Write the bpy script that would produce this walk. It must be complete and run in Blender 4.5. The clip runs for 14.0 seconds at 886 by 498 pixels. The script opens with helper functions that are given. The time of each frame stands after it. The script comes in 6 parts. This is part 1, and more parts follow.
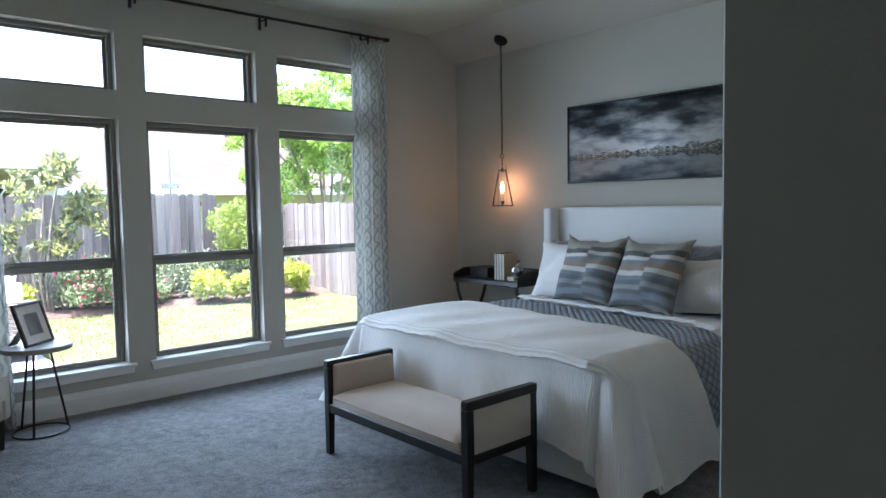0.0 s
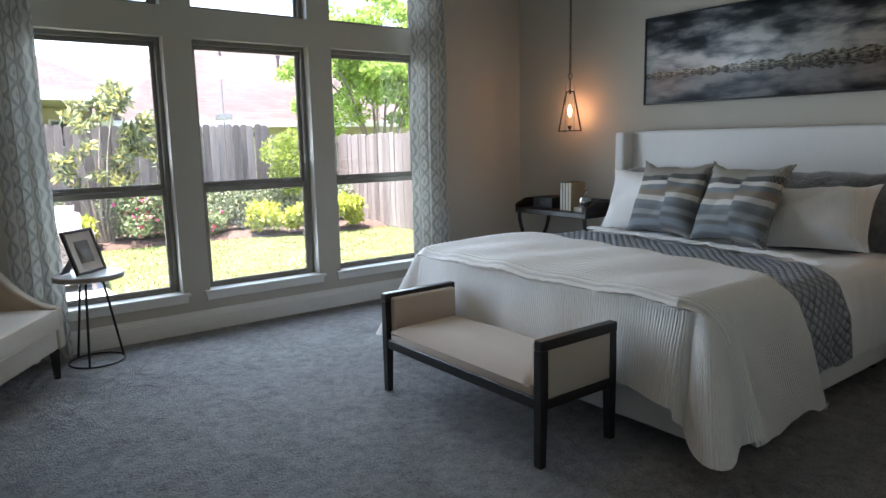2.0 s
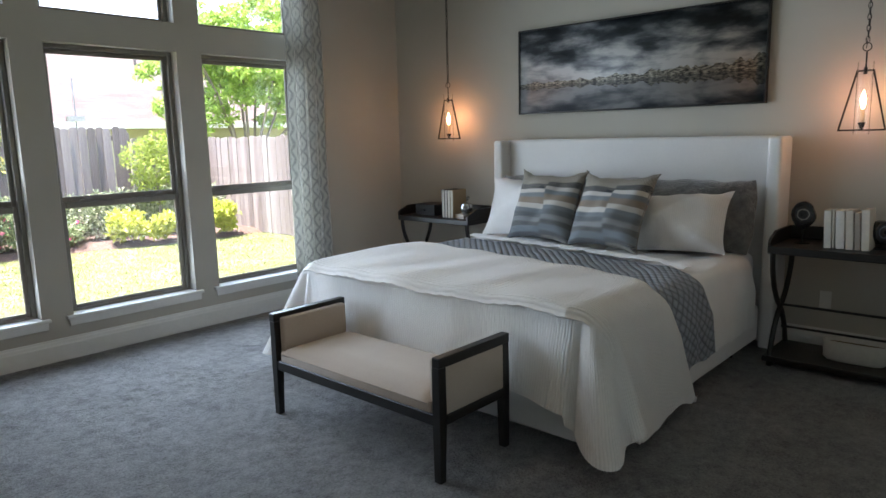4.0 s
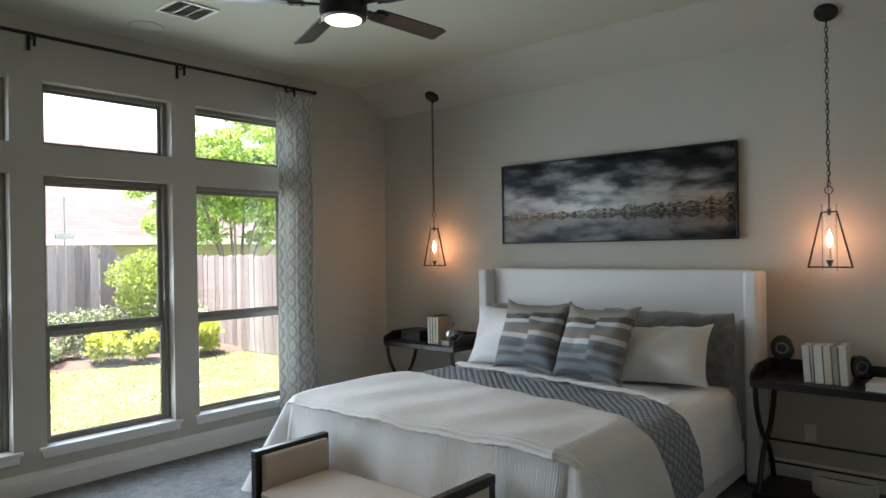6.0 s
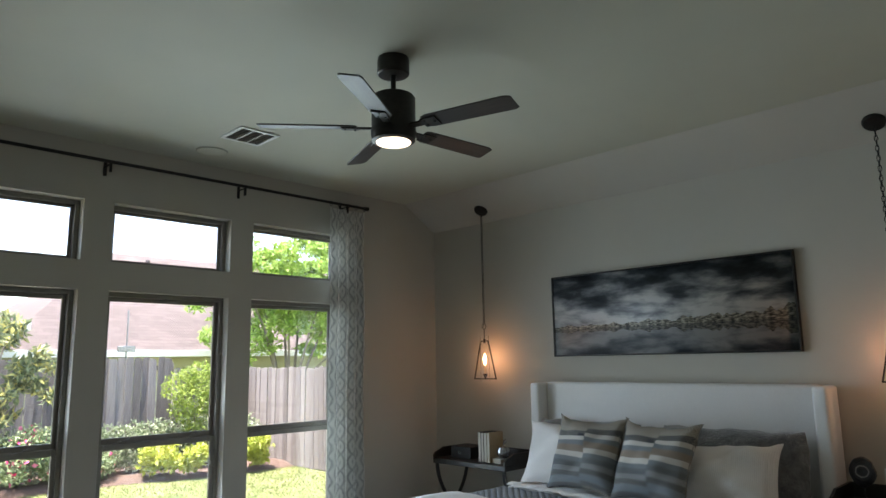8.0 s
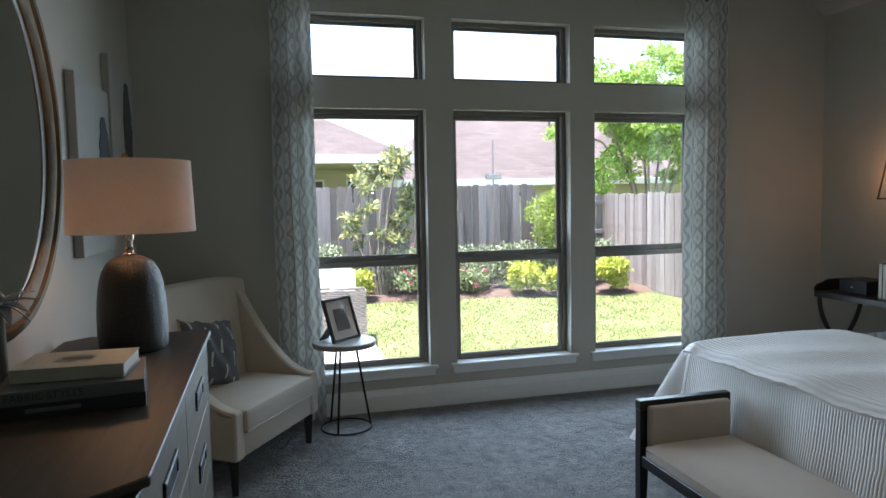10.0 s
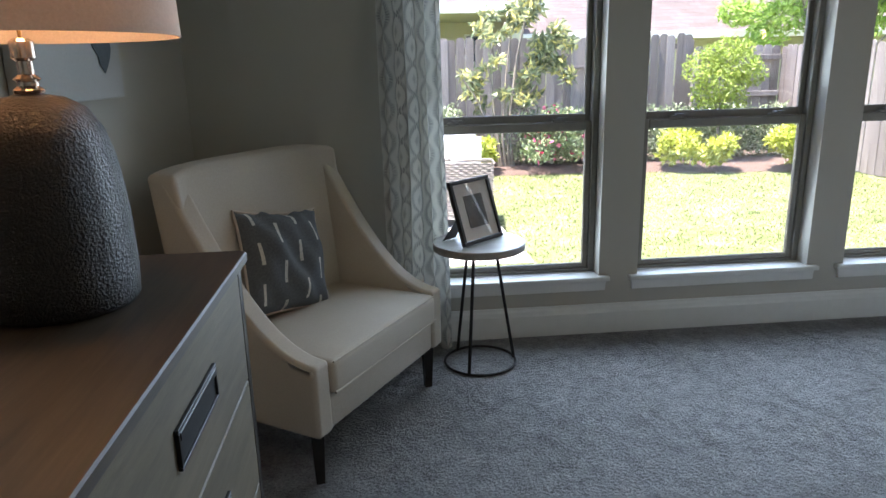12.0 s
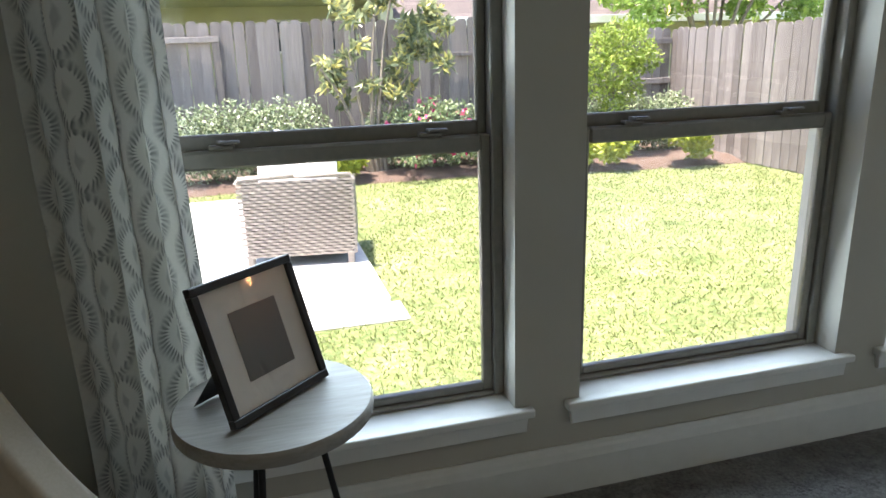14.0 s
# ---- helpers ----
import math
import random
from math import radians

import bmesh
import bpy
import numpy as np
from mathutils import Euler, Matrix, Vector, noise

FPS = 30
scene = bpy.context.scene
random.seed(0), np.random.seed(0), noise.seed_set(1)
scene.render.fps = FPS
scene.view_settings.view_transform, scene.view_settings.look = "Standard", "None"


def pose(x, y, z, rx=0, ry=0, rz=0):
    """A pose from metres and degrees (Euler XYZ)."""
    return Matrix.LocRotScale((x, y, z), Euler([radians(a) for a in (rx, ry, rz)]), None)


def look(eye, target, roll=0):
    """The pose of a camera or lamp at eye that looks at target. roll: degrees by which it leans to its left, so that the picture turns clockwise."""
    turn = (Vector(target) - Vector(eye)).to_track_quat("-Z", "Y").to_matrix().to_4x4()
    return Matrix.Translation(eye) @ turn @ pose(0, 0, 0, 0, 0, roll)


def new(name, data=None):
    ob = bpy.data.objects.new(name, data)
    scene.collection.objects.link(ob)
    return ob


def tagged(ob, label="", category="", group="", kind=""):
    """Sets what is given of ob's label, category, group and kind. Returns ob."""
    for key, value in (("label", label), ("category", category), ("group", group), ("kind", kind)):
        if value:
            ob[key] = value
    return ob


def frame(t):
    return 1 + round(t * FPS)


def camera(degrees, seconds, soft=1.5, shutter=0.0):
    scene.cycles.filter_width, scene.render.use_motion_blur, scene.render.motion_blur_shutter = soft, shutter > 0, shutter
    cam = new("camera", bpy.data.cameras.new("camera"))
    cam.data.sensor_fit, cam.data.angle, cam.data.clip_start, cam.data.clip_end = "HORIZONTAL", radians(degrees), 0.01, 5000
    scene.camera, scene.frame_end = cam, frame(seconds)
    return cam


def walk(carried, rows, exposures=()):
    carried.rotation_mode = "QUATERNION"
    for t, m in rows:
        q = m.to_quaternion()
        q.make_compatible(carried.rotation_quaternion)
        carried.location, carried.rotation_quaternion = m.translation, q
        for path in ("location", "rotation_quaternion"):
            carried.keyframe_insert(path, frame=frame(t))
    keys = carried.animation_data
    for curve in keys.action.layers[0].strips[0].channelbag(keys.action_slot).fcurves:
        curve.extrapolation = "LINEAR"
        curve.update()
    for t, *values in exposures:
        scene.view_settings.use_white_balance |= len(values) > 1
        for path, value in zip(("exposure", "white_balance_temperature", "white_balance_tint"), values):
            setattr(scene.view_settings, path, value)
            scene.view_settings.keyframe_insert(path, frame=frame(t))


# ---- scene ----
cam = camera(66.5, 14.0)
PATH = [
    (0, (0.708, 0.855, 1.401), (2.035, 2.345, 1.273), -1.0),
    (0.5, (0.844, 1.007, 1.372), (2.049, 2.588, 1.157), -1.0),
    (1, (0.909, 1.129, 1.307), (2.096, 2.718, 1.047), -1.1),
    (1.5, (0.883, 1.155, 1.308), (2.06, 2.743, 1.004), -1.1),
    (2, (0.872, 1.164, 1.321), (2.065, 2.739, 1.006), -1.2),
    (2.5, (0.874, 1.201, 1.347), (2.156, 2.703, 1.028), -1.1),
    (3, (0.852, 1.228, 1.364), (2.226, 2.647, 1.045), -1.2),
    (3.2, (0.848, 1.24, 1.373), (2.256, 2.623, 1.052), -1.1),
    (5.3, (0.796, 1.206, 1.44), (2.293, 2.495, 1.132), -1.0),
    (5.5, (0.793, 1.205, 1.443), (2.3, 2.5, 1.216), -0.9),
    (6, (0.779, 1.197, 1.535), (2.296, 2.501, 1.538), -0.9),
    (6.5, (0.751, 1.188, 1.616), (2.262, 2.487, 1.792), -1.0),
    (7, (0.74, 1.17, 1.633), (2.237, 2.464, 1.924), -1.0),
    (7.2, (0.725, 1.184, 1.616), (2.223, 2.471, 1.933), -1.0),
    (9.3, (1.05, 1.16, 1.509), (1.901, 2.964, 1.659), -1.2),
    (9.5, (1.086, 1.252, 1.499), (1.817, 3.112, 1.568), -1.3),
    (10, (1.148, 1.512, 1.446), (1.658, 3.441, 1.3), -1.1),
    (10.5, (1.211, 1.821, 1.395), (1.585, 3.758, 1.065), -1.3),
    (11, (1.272, 2.195, 1.334), (1.497, 4.134, 0.898), -1.2),
    (11.5, (1.255, 2.594, 1.305), (1.438, 4.524, 0.81), -1.3),
    (12, (1.21, 3.015, 1.295), (1.38, 4.938, 0.774), -1.4),
    (12.5, (1.258, 3.454, 1.248), (1.418, 5.367, 0.685), -1.6),
    (13, (1.349, 3.831, 1.186), (1.507, 5.753, 0.657), -2.1),
    (13.5, (1.443, 4.23, 1.205), (1.702, 6.138, 0.665), -2.1),
    (14, (1.653, 4.585, 1.226), (2.147, 6.442, 0.673), -1.8),
]
EXPOSURES = [(0.0, 3.13, 6000, 16), (0.5, 2.6, 6400, 17), (1.0, 2.63, 6600, 17), (1.5, 2.82, 6700, 18), (3.0, 2.99, 6700, 18), (5.5, 3.25, 7000, 17), (6.5, 2.7, 7100, 16), (7.0, 2.65, 7200, 15), (9.5, 2.55, 6200, 14), (10.5, 2.6, 6600, 14), (11.5, 2.7, 6650, 16), (12.5, 3.0, 6400, 18), (13.5, 2.7, 7200, 14), (14.0, 2.55, 7000, 14)]
walk(cam, [(t, look(eye, target, roll)) for t, eye, target, roll in PATH], EXPOSURES)

# ---- world, sun and exposure ----
world = bpy.data.worlds.new("world")
scene.world = world
world.use_nodes = True
wn = world.node_tree
sky = wn.nodes.new("ShaderNodeTexSky")
sky.sky_type = "NISHITA"
sky.sun_disc = False
SUN_DIR = Vector((-0.24, -0.05, 0.97)).normalized()
sky.sun_elevation = math.asin(SUN_DIR.z)
sky.sun_rotation = math.atan2(SUN_DIR.x, SUN_DIR.y)
wn.links.new(sky.outputs[0], wn.nodes["Background"].inputs[0])
wn.nodes["Background"].inputs[1].default_value = 0.15
sun = new("sun", bpy.data.lights.new("sun", "SUN"))
sun.data.energy, sun.data.angle, sun.data.color = 4.3, radians(0.5), (1.0, 0.965, 0.92)
sun.matrix_world = look(SUN_DIR * 30, (0, 0, 0))

# the sky's light in each window opening
for x in (1.825, 2.935, 4.045):
    for z, h, watts in ((0.74, 0.84, 1.9), (1.60, 0.84, 1.6), (2.505, 0.36, 0.6)):
        sl = new("window_skylight", bpy.data.lights.new("window_skylight", "AREA"))
        sl.data.shape, sl.data.size, sl.data.size_y, sl.data.energy, sl.data.color = "RECTANGLE", 0.84, h, watts, (0.63, 0.84, 1.0)
        sl.data.spread = radians(140)
        sl.matrix_world = pose(x, 6.245, z, 82, 0, 180)

F = -0.05          # floor level
CEIL = 3.14
XL, XR, YS, YN = 0.36, 5.69, 1.14, 6.20   # room's inner faces
GROUND = -0.28


# ---- materials ----
class Mat:
    """A small wrapper for procedural node materials."""

    def __init__(self, name, rough=0.6, metal=0.0):
        self.m = bpy.data.materials.new(name)
        self.m.use_nodes = True
        self.t = self.m.node_tree
        self.b = self.t.nodes["Principled BSDF"]
        self.b.inputs["Roughness"].default_value = rough
        self.b.inputs["Metallic"].default_value = metal

    def node(self, kind, **kw):
        n = self.t.nodes.new("ShaderNode" + kind)
        for k, v in kw.items():
            n.inputs[k].default_value = v
        return n

    def link(self, a, b):
        self.t.links.new(a, b)

    def coords(self, space="Object", scale=(1, 1, 1), rot=(0, 0, 0)):
        c = self.t.nodes.new("ShaderNodeTexCoord")
        mp = self.node("Mapping")
        mp.inputs["Scale"].default_value = scale
        mp.inputs["Rotation"].default_value = [radians(a) for a in rot]
        self.link(c.outputs[space], mp.inputs["Vector"])
        return mp.outputs[0]

    def noise(self, scale, detail=4.0, vec=None, rough=0.55):
        n = self.node("TexNoise", Scale=scale, Detail=detail, Roughness=rough)
        self.link(vec if vec is not None else self.coords(), n.inputs["Vector"])
        return n.outputs["Fac"]

    def ramp(self, fac, stops):
        r = self.t.nodes.new("ShaderNodeValToRGB")
        el = r.color_ramp.elements
        while len(el) < len(stops):
            el.new(0.5)
        for e, (p, c) in zip(el, stops):
            e.position, e.color = p, (*c, 1)
        self.link(fac, r.inputs[0])
        return r.outputs[0]

    def math(self, op, a, b=0.0, c=0.0):
        n = self.t.nodes.new("ShaderNodeMath")
        n.operation = op
        for i, v in enumerate((a, b, c)):
            if isinstance(v, (int, float)):
                n.inputs[i].default_value = v
            else:
                self.link(v, n.inputs[i])
        return n.outputs[0]

    def mix(self, fac, a, b, mode="MIX"):
        n = self.t.nodes.new("ShaderNodeMix")
        n.data_type, n.blend_type = "RGBA", mode
        for i, v in ((0, fac), (6, a), (7, b)):
            if isinstance(v, (int, float)):
                n.inputs[i].default_value = v
            elif isinstance(v, tuple):
                n.inputs[i].default_value = (*v, 1)
            else:
                self.link(v, n.inputs[i])
        return n.outputs[2]

    def base(self, col):
        if isinstance(col, tuple):
            self.b.inputs["Base Color"].default_value = (*col, 1)
        else:
            self.link(col, self.b.inputs["Base Color"])
        return self

    def bump(self, h, strength=0.3, dist=0.01):
        n = self.node("Bump", Strength=strength, Distance=dist)
        self.link(h, n.inputs["Height"])
        self.link(n.outputs[0], self.b.inputs["Normal"])
        return self

    def rough(self, v):
        self.link(v, self.b.inputs["Roughness"])
        return self

    def rand(self):
        return self.node("ObjectInfo").outputs["Random"]


def speckled(name, a, b, scale=30, rough=0.6, metal=0.0, bump=0.15, dist=0.004, big=2.0):
    m = Mat(name, rough, metal)
    v = m.coords()
    f = m.math("ADD", m.math("MULTIPLY", m.noise(scale, 5, v), 0.6), m.math("MULTIPLY", m.noise(big, 3, v), 0.4))
    m.base(m.ramp(f, [(0.3, a), (0.7, b)]))
    m.bump(m.noise(scale * 3, 4, v), bump, dist)
    return m.m


def wood(name, a, b, axis=(1, 14, 14), rough=0.45, bump=0.2):
    m = Mat(name, rough)
    v = m.coords(scale=axis)
    f = m.noise(2.2, 8, v, 0.65)
    g = m.noise(9.0, 6, v, 0.6)
    f = m.math("ADD", m.math("MULTIPLY", f, 0.65), m.math("MULTIPLY", g, 0.35))
    m.base(m.ramp(f, [(0.32, a), (0.68, b)]))
    m.bump(g, bump, 0.003)
    return m.m


def cloth(name, a, b, weave=900, rough=0.9, wr=0.25, sheen=0.2):
    m = Mat(name, rough)
    v = m.coords()
    f = m.math("ADD", m.math("MULTIPLY", m.noise(weave / 4, 3, v), 0.5), m.math("MULTIPLY", m.noise(3.0, 4, v), 0.5))
    m.base(m.ramp(f, [(0.35, a), (0.65, b)]))
    w = m.math("ADD", m.noise(weave, 2, v), m.math("MULTIPLY", m.noise(14, 4, v), 2.0))
    m.bump(w, wr, 0.004)
    m.b.inputs["Sheen Weight"].default_value = sheen
    return m.m


def wall_paint(name, col):
    m = Mat(name, 0.75)
    v = m.coords()
    d = tuple(c * 0.94 for c in col)
    m.base(m.ramp(m.noise(1.3, 5, v), [(0.3, d), (0.7, col)]))
    m.bump(m.math("ADD", m.noise(160, 3, v), m.math("MULTIPLY", m.noise(45, 2, v), 0.6)), 0.12, 0.003)
    return m.m


PAINT = wall_paint("greige_wall_paint", (0.46, 0.435, 0.375))
CEILP = wall_paint("greige_ceiling_paint", (0.485, 0.48, 0.385))
TRIM = speckled("off_white_trim_paint", (0.66, 0.655, 0.62), (0.72, 0.715, 0.68), 25, 0.4, 0, 0.04)
BRONZE = speckled("bronze_window_frame", (0.19, 0.175, 0.15), (0.25, 0.23, 0.195), 40, 0.45, 0.2, 0.05)
BLACK_METAL = speckled("black_metal", (0.018, 0.017, 0.016), (0.032, 0.03, 0.028), 60, 0.45, 0.6, 0.1)
DARK_WOOD = wood("espresso_wood", (0.008, 0.006, 0.005), (0.022, 0.016, 0.012), (14, 1.2, 14), 0.35, 0.12)
BLACK_WOOD = wood("black_painted_wood", (0.007, 0.0065, 0.006), (0.016, 0.014, 0.013), (14, 1.2, 14), 0.4, 0.12)
LINEN = cloth("oatmeal_linen", (0.47, 0.385, 0.315), (0.53, 0.445, 0.37), 700)
CREAM = cloth("cream_upholstery", (0.44, 0.39, 0.315), (0.50, 0.445, 0.365), 600, 0.85, 0.15)
WHITE_UPH = cloth("white_upholstery", (0.68, 0.67, 0.66), (0.74, 0.73, 0.715), 600, 0.85, 0.12)
SHEET = cloth("white_cotton", (0.74, 0.735, 0.725), (0.82, 0.815, 0.805), 900, 0.85, 0.2)
BRASS = speckled("aged_brass", (0.42, 0.26, 0.10), (0.55, 0.36, 0.16), 30, 0.3, 1.0, 0.06)
GOLD = speckled("antique_gold_frame", (0.055, 0.038, 0.019), (0.125, 0.086, 0.043), 18, 0.5, 0.6, 0.15)
CHROME = speckled("dark_nickel", (0.16, 0.17, 0.18), (0.28, 0.29, 0.3), 40, 0.25, 0.9, 0.05)


def carpet_mat():
    m = Mat("grey_carpet", 0.95)
    v = m.coords()
    fine = m.noise(85, 5, v, 0.8)
    tuft = m.node("TexVoronoi", Scale=70.0)
    m.link(v, tuft.inputs["Vector"])
    big = m.noise(2.2, 5, v, 0.6)
    mid = m.noise(16, 5, v, 0.65)
    tracks = m.node("TexWave", Scale=1.4, Distortion=14.0, Detail=3.0)
    tracks.inputs["Detail Scale"].default_value = 1.6
    m.link(v, tracks.inputs["Vector"])
    f = m.math("ADD", m.math("MULTIPLY", fine, 0.5), m.math("ADD", m.math("MULTIPLY", big, 0.2), m.math("MULTIPLY", mid, 0.3)))
    m.base(m.ramp(f, [(0.38, (0.138, 0.137, 0.137)), (0.60, (0.465, 0.462, 0.46))]))
    h = m.math("ADD", m.math("MULTIPLY", tuft.outputs["Distance"], 1.2), m.math("ADD", m.math("ADD", m.math("MULTIPLY", mid, 2.4), m.math("MULTIPLY", tracks.outputs["Fac"], 1.1)), m.math("MULTIPLY", fine, 1.8)))
    m.bump(h, 1.0, 0.03)
    m.b.inputs["Sheen Weight"].default_value = 0.15
    return m.m


CARPET = carpet_mat()


def glass_mat(name, rough=0.0, tint=(1, 1, 1)):
    m = Mat(name, rough)
    m.base(tint)
    m.b.inputs["Transmission Weight"].default_value = 1.0
    m.b.inputs["IOR"].default_value = 1.45
    return m.m


GLASS = glass_mat("window_glass")
CLEAR = glass_mat("clear_glass")


def mirror_mat():
    m = Mat("mirror_silver", 0.015, 1.0)
    m.base((0.82, 0.84, 0.82))
    return m.m


MIRROR = mirror_mat()


def glow(name, col, strength):
    m = Mat(name, 0.5)
    m.base((0.8, 0.8, 0.8))
    m.b.inputs["Emission Color"].default_value = (*col, 1)
    m.b.inputs["Emission Strength"].default_value = strength
    return m.m


BULB = glow("glowing_filament_bulb", (1.0, 0.55, 0.22), 4.0)
FAN_GLOW = glow("frosted_led_diffuser", (1.0, 0.84, 0.64), 0.55)


def plain(name, col, rough=0.6, metal=0.0):
    return speckled(name, tuple(c * 0.9 for c in col), tuple(min(1, c * 1.08) for c in col), 35, rough, metal, 0.08)


def curtain_mat():
    """Ivory cloth printed with columns of pointed ovals edged by grey brush bristles."""
    m = Mat("patterned_curtain", 0.9)
    uv = m.coords("UV")
    sep = m.node("SeparateXYZ")
    m.link(uv, sep.inputs[0])
    nz = m.noise(9.0, 3, uv)
    wob = m.math("MULTIPLY", m.math("SUBTRACT", nz, 0.5), 0.34)
    u = m.math("ADD", m.math("DIVIDE", sep.outputs[0], 0.076), wob)
    col = m.math("FLOOR", u)
    lu = m.math("SUBTRACT", m.math("FRACT", u), 0.5)
    v = m.math("ADD", m.math("ADD", m.math("DIVIDE", sep.outputs[1], 0.135), m.math("MULTIPLY", col, 0.5)), wob)
    lv = m.math("SUBTRACT", m.math("FRACT", v), 0.5)
    # half-width of the oval at this height, pointed above and below
    half = m.math("MULTIPLY", m.math("COSINE", m.math("MULTIPLY", lv, math.pi)), 0.36)
    d = m.math("SUBTRACT", m.math("ABSOLUTE", lu), half)
    ang = m.math("ARCTAN2", lv, lu)
    br = m.math("SINE", m.math("ADD", m.math("MULTIPLY", ang, 30.0), m.math("MULTIPLY", nz, 14.0)))
    bristle = m.math("ADD", 0.62, m.math("MULTIPLY", br, 0.38))
    band = m.ramp(m.math("ADD", m.math("ADD", d, 0.5), m.math("MULTIPLY", br, 0.03)), [(0.40, (0.0, 0.0, 0.0)), (0.46, (1.0, 1.0, 1.0)), (0.58, (0.8, 0.8, 0.8)), (0.70, (0.05, 0.05, 0.05))])
    core = m.ramp(m.math("ADD", m.math("ABSOLUTE", m.math("MULTIPLY", lu, 2.6)), m.math("ABSOLUTE", m.math("MULTIPLY", lv, 1.0))), [(0.12, (0.45, 0.45, 0.45)), (0.24, (0.0, 0.0, 0.0))])
    fac = m.math("MULTIPLY", m.math("MAXIMUM", m.math("MULTIPLY", band, bristle), core), m.math("ADD", 0.35, m.noise(5.0, 4, uv)))
    c = m.mix(fac, (0.68, 0.67, 0.63), (0.16, 0.165, 0.165))
    m.base(c)
    m.bump(m.noise(700, 2, uv), 0.15, 0.002)
    tr = m.node("BsdfTranslucent")
    m.link(c, tr.inputs[0])
    mx = m.node("MixShader")
    mx.inputs[0].default_value = 0.38
    m.link(m.b.outputs[0], mx.inputs[1])
    m.link(tr.outputs[0], mx.inputs[2])
    m.link(mx.outputs[0], m.t.nodes["Material Output"].inputs[0])
    return m.m


CURTAIN = curtain_mat()


def rib_cloth(name, a, b, pitch, axis, strength=0.6):
    """White cloth with raised ribs every pitch metres of the cloth's own width."""
    m = Mat(name, 0.88)
    uv = m.coords("UV")
    sep = m.node("SeparateXYZ")
    m.link(uv, sep.inputs[0])
    wob = m.math("MULTIPLY", m.noise(6, 3, uv), 0.02)
    s = m.math("SINE", m.math("MULTIPLY", m.math("ADD", sep.outputs[axis], wob), 2 * math.pi / pitch))
    s = m.math("ABSOLUTE", s)
    n = m.noise(3, 4, uv)
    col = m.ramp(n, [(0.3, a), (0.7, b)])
    # a darker tint between the ribs paints the grooves' shade into the white
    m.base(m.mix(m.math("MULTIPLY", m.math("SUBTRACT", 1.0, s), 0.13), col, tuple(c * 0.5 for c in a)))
    m.bump(m.math("ADD", s, m.math("MULTIPLY", m.noise(300, 2, uv), 0.25)), strength, 0.009)
    m.b.inputs["Sheen Weight"].default_value = 0.2
    return m.m


RIB = rib_cloth("ribbed_white_cotton", (0.77, 0.745, 0.715), (0.84, 0.815, 0.785), 0.030, 0, 0.5)
RIB_FINE = rib_cloth("fine_ribbed_white_cotton", (0.72, 0.70, 0.68), (0.80, 0.785, 0.765), 0.028, 0, 0.45)


def quilt_mat():
    """Blue-grey cotton stitched in small puffed diamonds."""
    m = Mat("quilted_blue_grey_cotton", 0.85)
    uv = m.coords("UV")
    sep = m.node("SeparateXYZ")
    m.link(uv, sep.inputs[0])
    wob = m.math("MULTIPLY", m.noise(7, 3, uv), 0.02)
    p = m.math("ADD", m.math("ADD", sep.outputs[0], sep.outputs[1]), wob)
    q = m.math("ADD", m.math("SUBTRACT", sep.outputs[0], sep.outputs[1]), wob)
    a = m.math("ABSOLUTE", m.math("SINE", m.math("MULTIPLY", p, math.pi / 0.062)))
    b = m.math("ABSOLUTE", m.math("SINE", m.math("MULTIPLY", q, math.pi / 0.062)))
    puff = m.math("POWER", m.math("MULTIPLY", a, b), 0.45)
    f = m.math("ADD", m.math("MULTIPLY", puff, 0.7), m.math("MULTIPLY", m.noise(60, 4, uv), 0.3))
    # colour follows the puff height, so the shade along the seams is painted in
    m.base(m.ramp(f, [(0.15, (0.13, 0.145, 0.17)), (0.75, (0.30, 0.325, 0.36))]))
    m.bump(m.math("ADD", puff, m.math("MULTIPLY", m.noise(40, 3, uv), 0.3)), 0.9, 0.016)
    return m.m


QUILT = quilt_mat()


